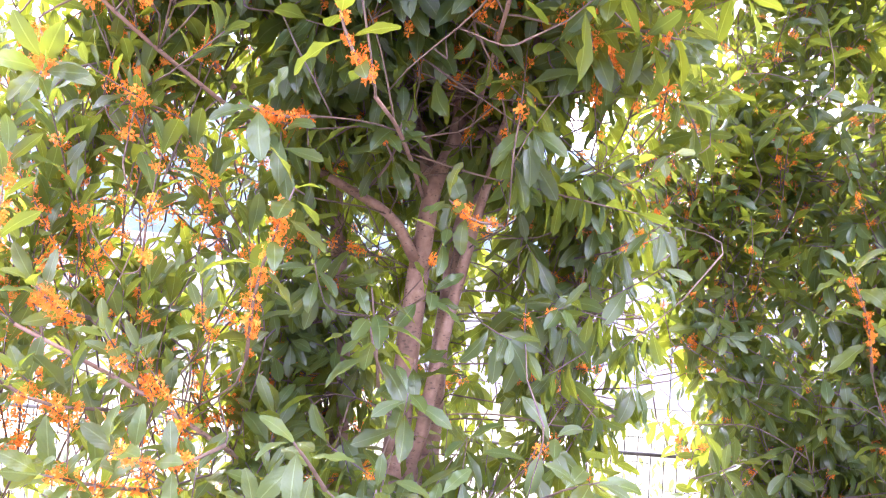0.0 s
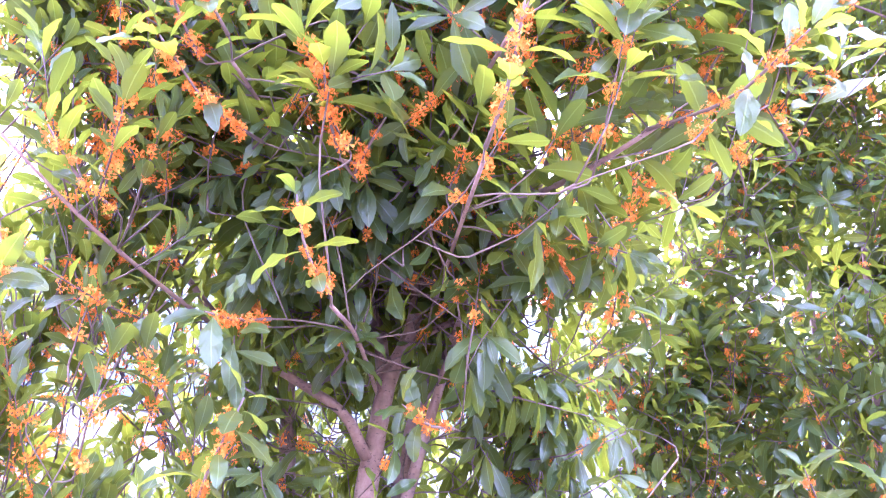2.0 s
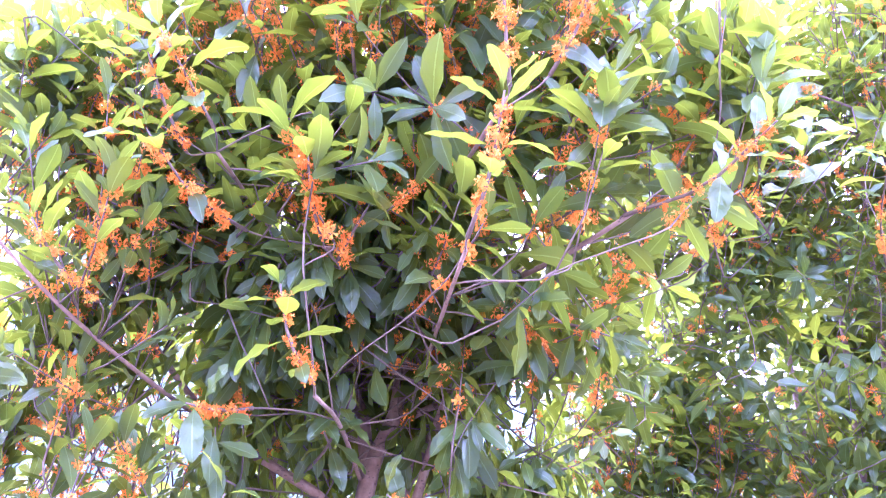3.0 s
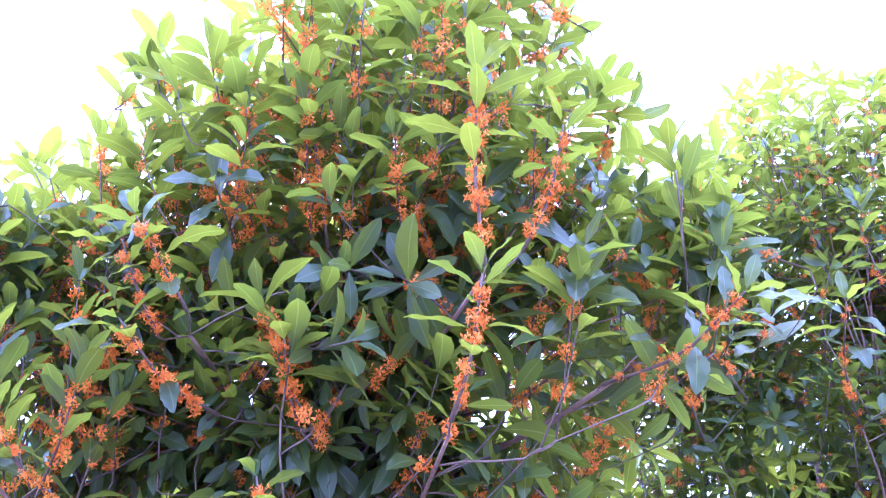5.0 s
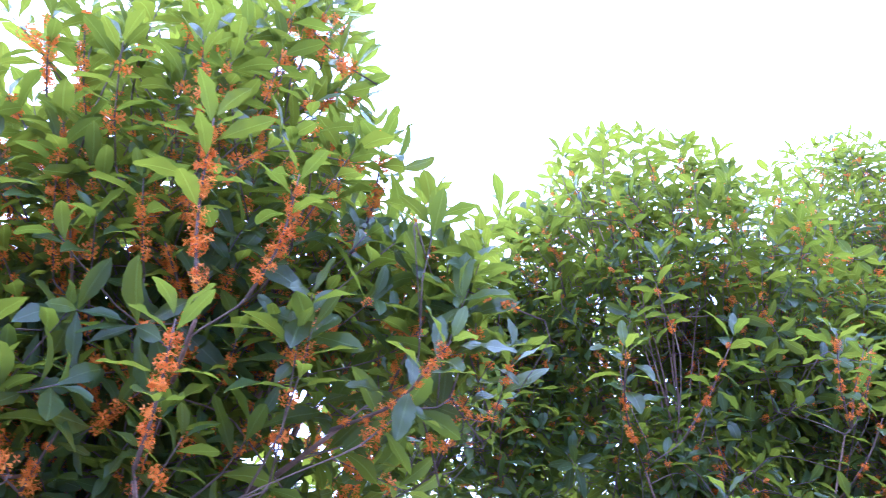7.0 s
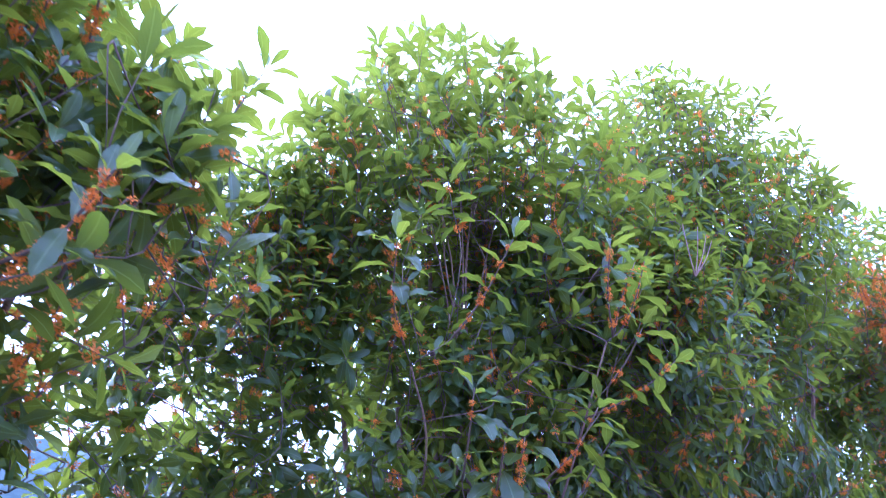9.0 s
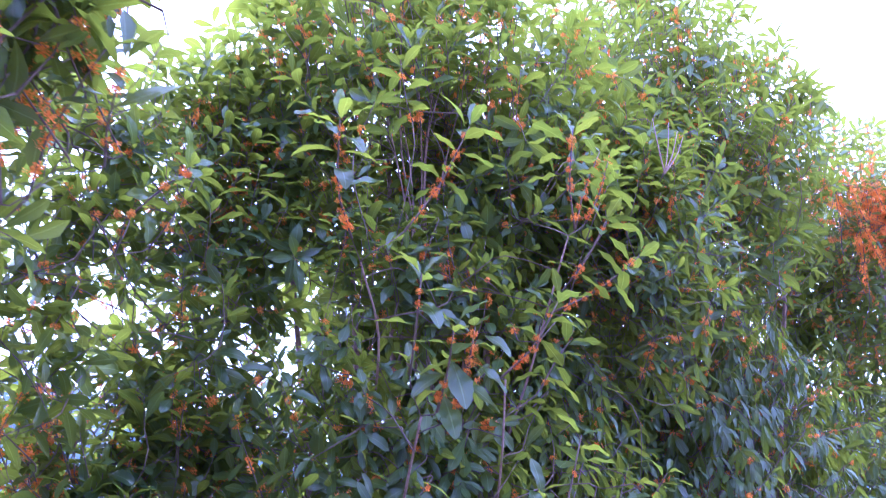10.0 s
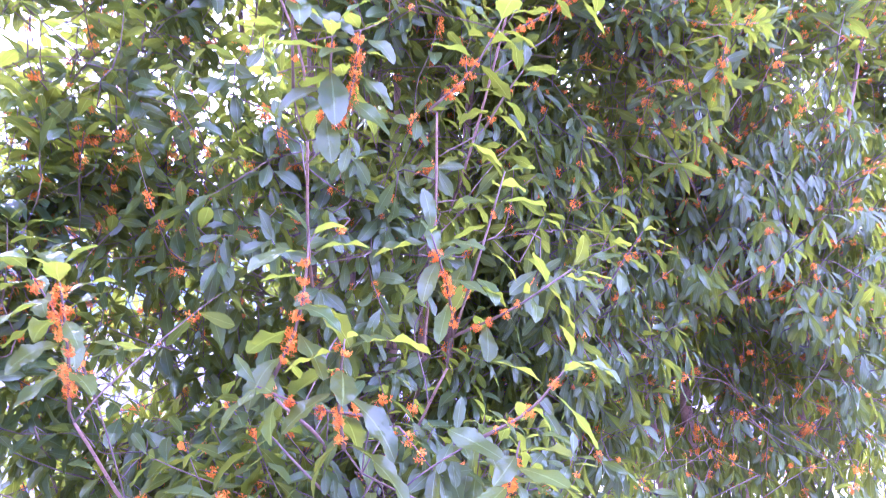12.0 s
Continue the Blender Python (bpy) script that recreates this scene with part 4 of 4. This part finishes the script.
second.lobe((0.72, 2.2, 1.72), (0.2, 0.12, 0.45), 38, up=0.6, droop=0.2, bloom=0.3, leaf=0.1, seed=50)
second.lobe((0.78, 2.2, 1.65), (0.26, 0.2, 0.6), 44, up=0.5, droop=0.3, bloom=0.25, leaf=0.08, seed=38, shell=0.5)
second.lobe((1.05, 2.5, 1.85), (0.42, 0.18, 0.75), 95, up=0.7, droop=0.2, bloom=0.3, leaf=0.07, seed=32, shell=0.5)
second.lobe((1.48, 2.4, 1.3), (0.74, 0.45, 0.62), 580, up=0.2, droop=0.75, bloom=0.08, leaf=0.088, seed=33)
second.lobe((1.5, 2.05, 1.95), (0.55, 0.22, 0.4), 150, up=0.3, droop=0.6, bloom=0.15, leaf=0.088, seed=34)
second.lobe((1.5, 1.8, 1.25), (0.5, 0.22, 0.25), 110, up=0.3, droop=0.6, bloom=0.2, leaf=0.095, seed=35, near=near_low)
second.lobe((1.9, 2.85, 2.2), (0.7, 0.26, 1.0), 480, up=0.2, droop=0.7, bloom=0.05, leaf=0.125, seed=36)
second.lobe((1.08, 2.42, 2.1), (0.32, 0.15, 0.4), 95, up=0.6, droop=0.25, bloom=0.25, leaf=0.092, seed=57)
second.lobe((1.6, 1.98, 2.45), (0.42, 0.14, 0.22), 60, up=0.5, droop=0.4, bloom=0.2, leaf=0.095, seed=58)
second.finish("dense glossy dark green leaves, drooping low down", "small clusters of tiny orange flowers")

# ---- the drooping tree and the one in full bloom beyond ----
def shade(p):
    """The deep hollow low in the drooping tree."""
    return ((p[0] - 2.85) / 0.36) ** 2 + ((p[1] - 2.25) / 0.42) ** 2 + ((p[2] - 1.42) / 0.3) ** 2 < 1


third = Tree((3.1, 2.75, 0.0), "tall osmanthus tree with narrow drooping dark leaves and scattered blossom", 13, True, 1.1)
for foot, mid, high, head, r in (((3.05, 2.75, 0.0), (3.0, 2.85, 1.4), (2.95, 2.8, 2.4), (3.0, 2.5, 3.6), 0.034), ((3.15, 2.78, 0.0), (3.25, 2.85, 1.5), (3.3, 2.75, 2.6), (3.35, 2.4, 3.8), 0.03),
                                 ((3.0, 2.8, 0.0), (2.78, 2.8, 1.5), (2.62, 2.7, 2.2), (2.45, 2.2, 2.9), 0.026), ((3.2, 2.7, 0.1), (3.5, 2.8, 1.3), (3.7, 2.7, 2.2), (3.7, 2.4, 3.0), 0.024)):
    third.limb("stem", [foot, mid, high, head], r, 0.007, 10, 20)
for dx, dz in ((-0.02, 0.2), (0.05, 0.2), (0.08, 0.17), (0.1, 0.15)):
    third.limb("bare_twig", [(2.33, 1.74, 2.77), (2.33 + dx * 0.6, 1.73, 2.77 + dz * 0.5), (2.33 + dx, 1.72, 2.77 + dz)], 0.003, 0.0015, 5, 6)
third.lobe((3.1, 3.0, 2.35), (1.3, 0.25, 1.55), 740, up=0.2, droop=0.7, bloom=0.03, leaf=0.125, seed=45)
third.lobe((3.14, 2.4, 3.5), (0.8, 0.58, 0.92), 960, up=0.8, droop=0.3, bloom=0.22, leaf=0.092, seed=41)
third.lobe((3.05, 2.65, 1.9), (0.95, 0.48, 1.1), 1180, up=0.1, droop=1.4, bloom=0.22, leaf=0.085, seed=42, clear=shade)
third.lobe((2.45, 2.1, 2.75), (0.42, 0.34, 0.62), 330, up=0.6, droop=0.35, bloom=0.2, leaf=0.085, seed=43)
third.lobe((2.25, 2.5, 1.7), (0.45, 0.34, 0.95), 560, up=0.1, droop=1.0, bloom=0.07, leaf=0.08, seed=44)
third.lobe((2.12, 2.2, 1.85), (0.22, 0.2, 0.6), 110, up=0.1, droop=1.0, bloom=0.1, leaf=0.085, seed=46)
third.finish("dense narrow drooping dark green leaves", "scattered clusters of tiny orange flowers")

fourth = Tree((4.75, 2.9, 0.0), "osmanthus tree heavy with orange blossom beside the fence", 14)
for foot, mid, high, head, r in (((4.7, 2.9, 0.0), (4.6, 2.8, 1.4), (4.5, 2.6, 2.4), (4.4, 2.4, 3.1), 0.032), ((4.8, 2.9, 0.0), (4.9, 2.9, 1.5), (5.0, 2.8, 2.6), (5.0, 2.7, 3.3), 0.03)):
    fourth.limb("stem", [foot, mid, high, head], r, 0.007, 10, 18)
fourth.lobe((4.7, 2.7, 3.2), (0.85, 0.6, 1.0), 480, up=0.6, droop=0.3, bloom=0.35, leaf=0.085, seed=51)
fourth.lobe((4.7, 3.05, 3.25), (0.85, 0.15, 0.65), 130, up=0.3, droop=0.6, bloom=0.1, leaf=0.12, seed=55)
fourth.lobe((4.6, 3.15, 2.1), (0.95, 0.2, 1.3), 230, up=0.2, droop=0.7, bloom=0.03, leaf=0.125, seed=54)
fourth.lobe((4.2, 2.25, 3.2), (0.36, 0.25, 0.32), 130, up=0.6, droop=0.2, bloom=1.3, leaf=0.06, pairs=3, seed=52, cluster=0.045)
fourth.lobe((4.4, 2.9, 1.7), (0.9, 0.45, 0.95), 380, up=0.1, droop=1.0, bloom=0.12, leaf=0.085, seed=53)
fourth.finish("dense dark green leaves between the flowers", "crowded clusters of tiny orange flowers")


# ---- weeds beyond the fence ----
def weeds():
    rng = random.Random(61)
    placed = []
    for k in range(1250):
        x, y = rng.uniform(-4, 7), 3.05 + abs(rng.gauss(0, 1.4))
        if rng.random() > 0.35 + 0.5 * noise.noise(Vector((x * 0.9, y * 0.9, 4.0))) + (0.3 if 0.9 < x < 2.4 else 0):
            continue
        z = 0.02
        for j in range(rng.randint(4, 9)):
            d = np.array((rng.gauss(0, 0.5), rng.gauss(0, 0.5), rng.uniform(0.5, 1.2)))
            p = np.array((x + rng.gauss(0, 0.05), y + rng.gauss(0, 0.05), z + rng.uniform(0, 0.5 if 0.9 < x < 2.4 else 0.12)))
            placed.append((rng.randrange(len(LEAVES)), placed_frame(p, d, np.array((rng.gauss(0, 1), rng.gauss(0, 1), 1.0)), rng.uniform(0.05, 0.1))))
    ob = batch("weeds", LEAVES, placed, WEED, None, "low yellow-green weeds in the grass beyond the fence")
    tagged(ob, category="weeds")


weeds()
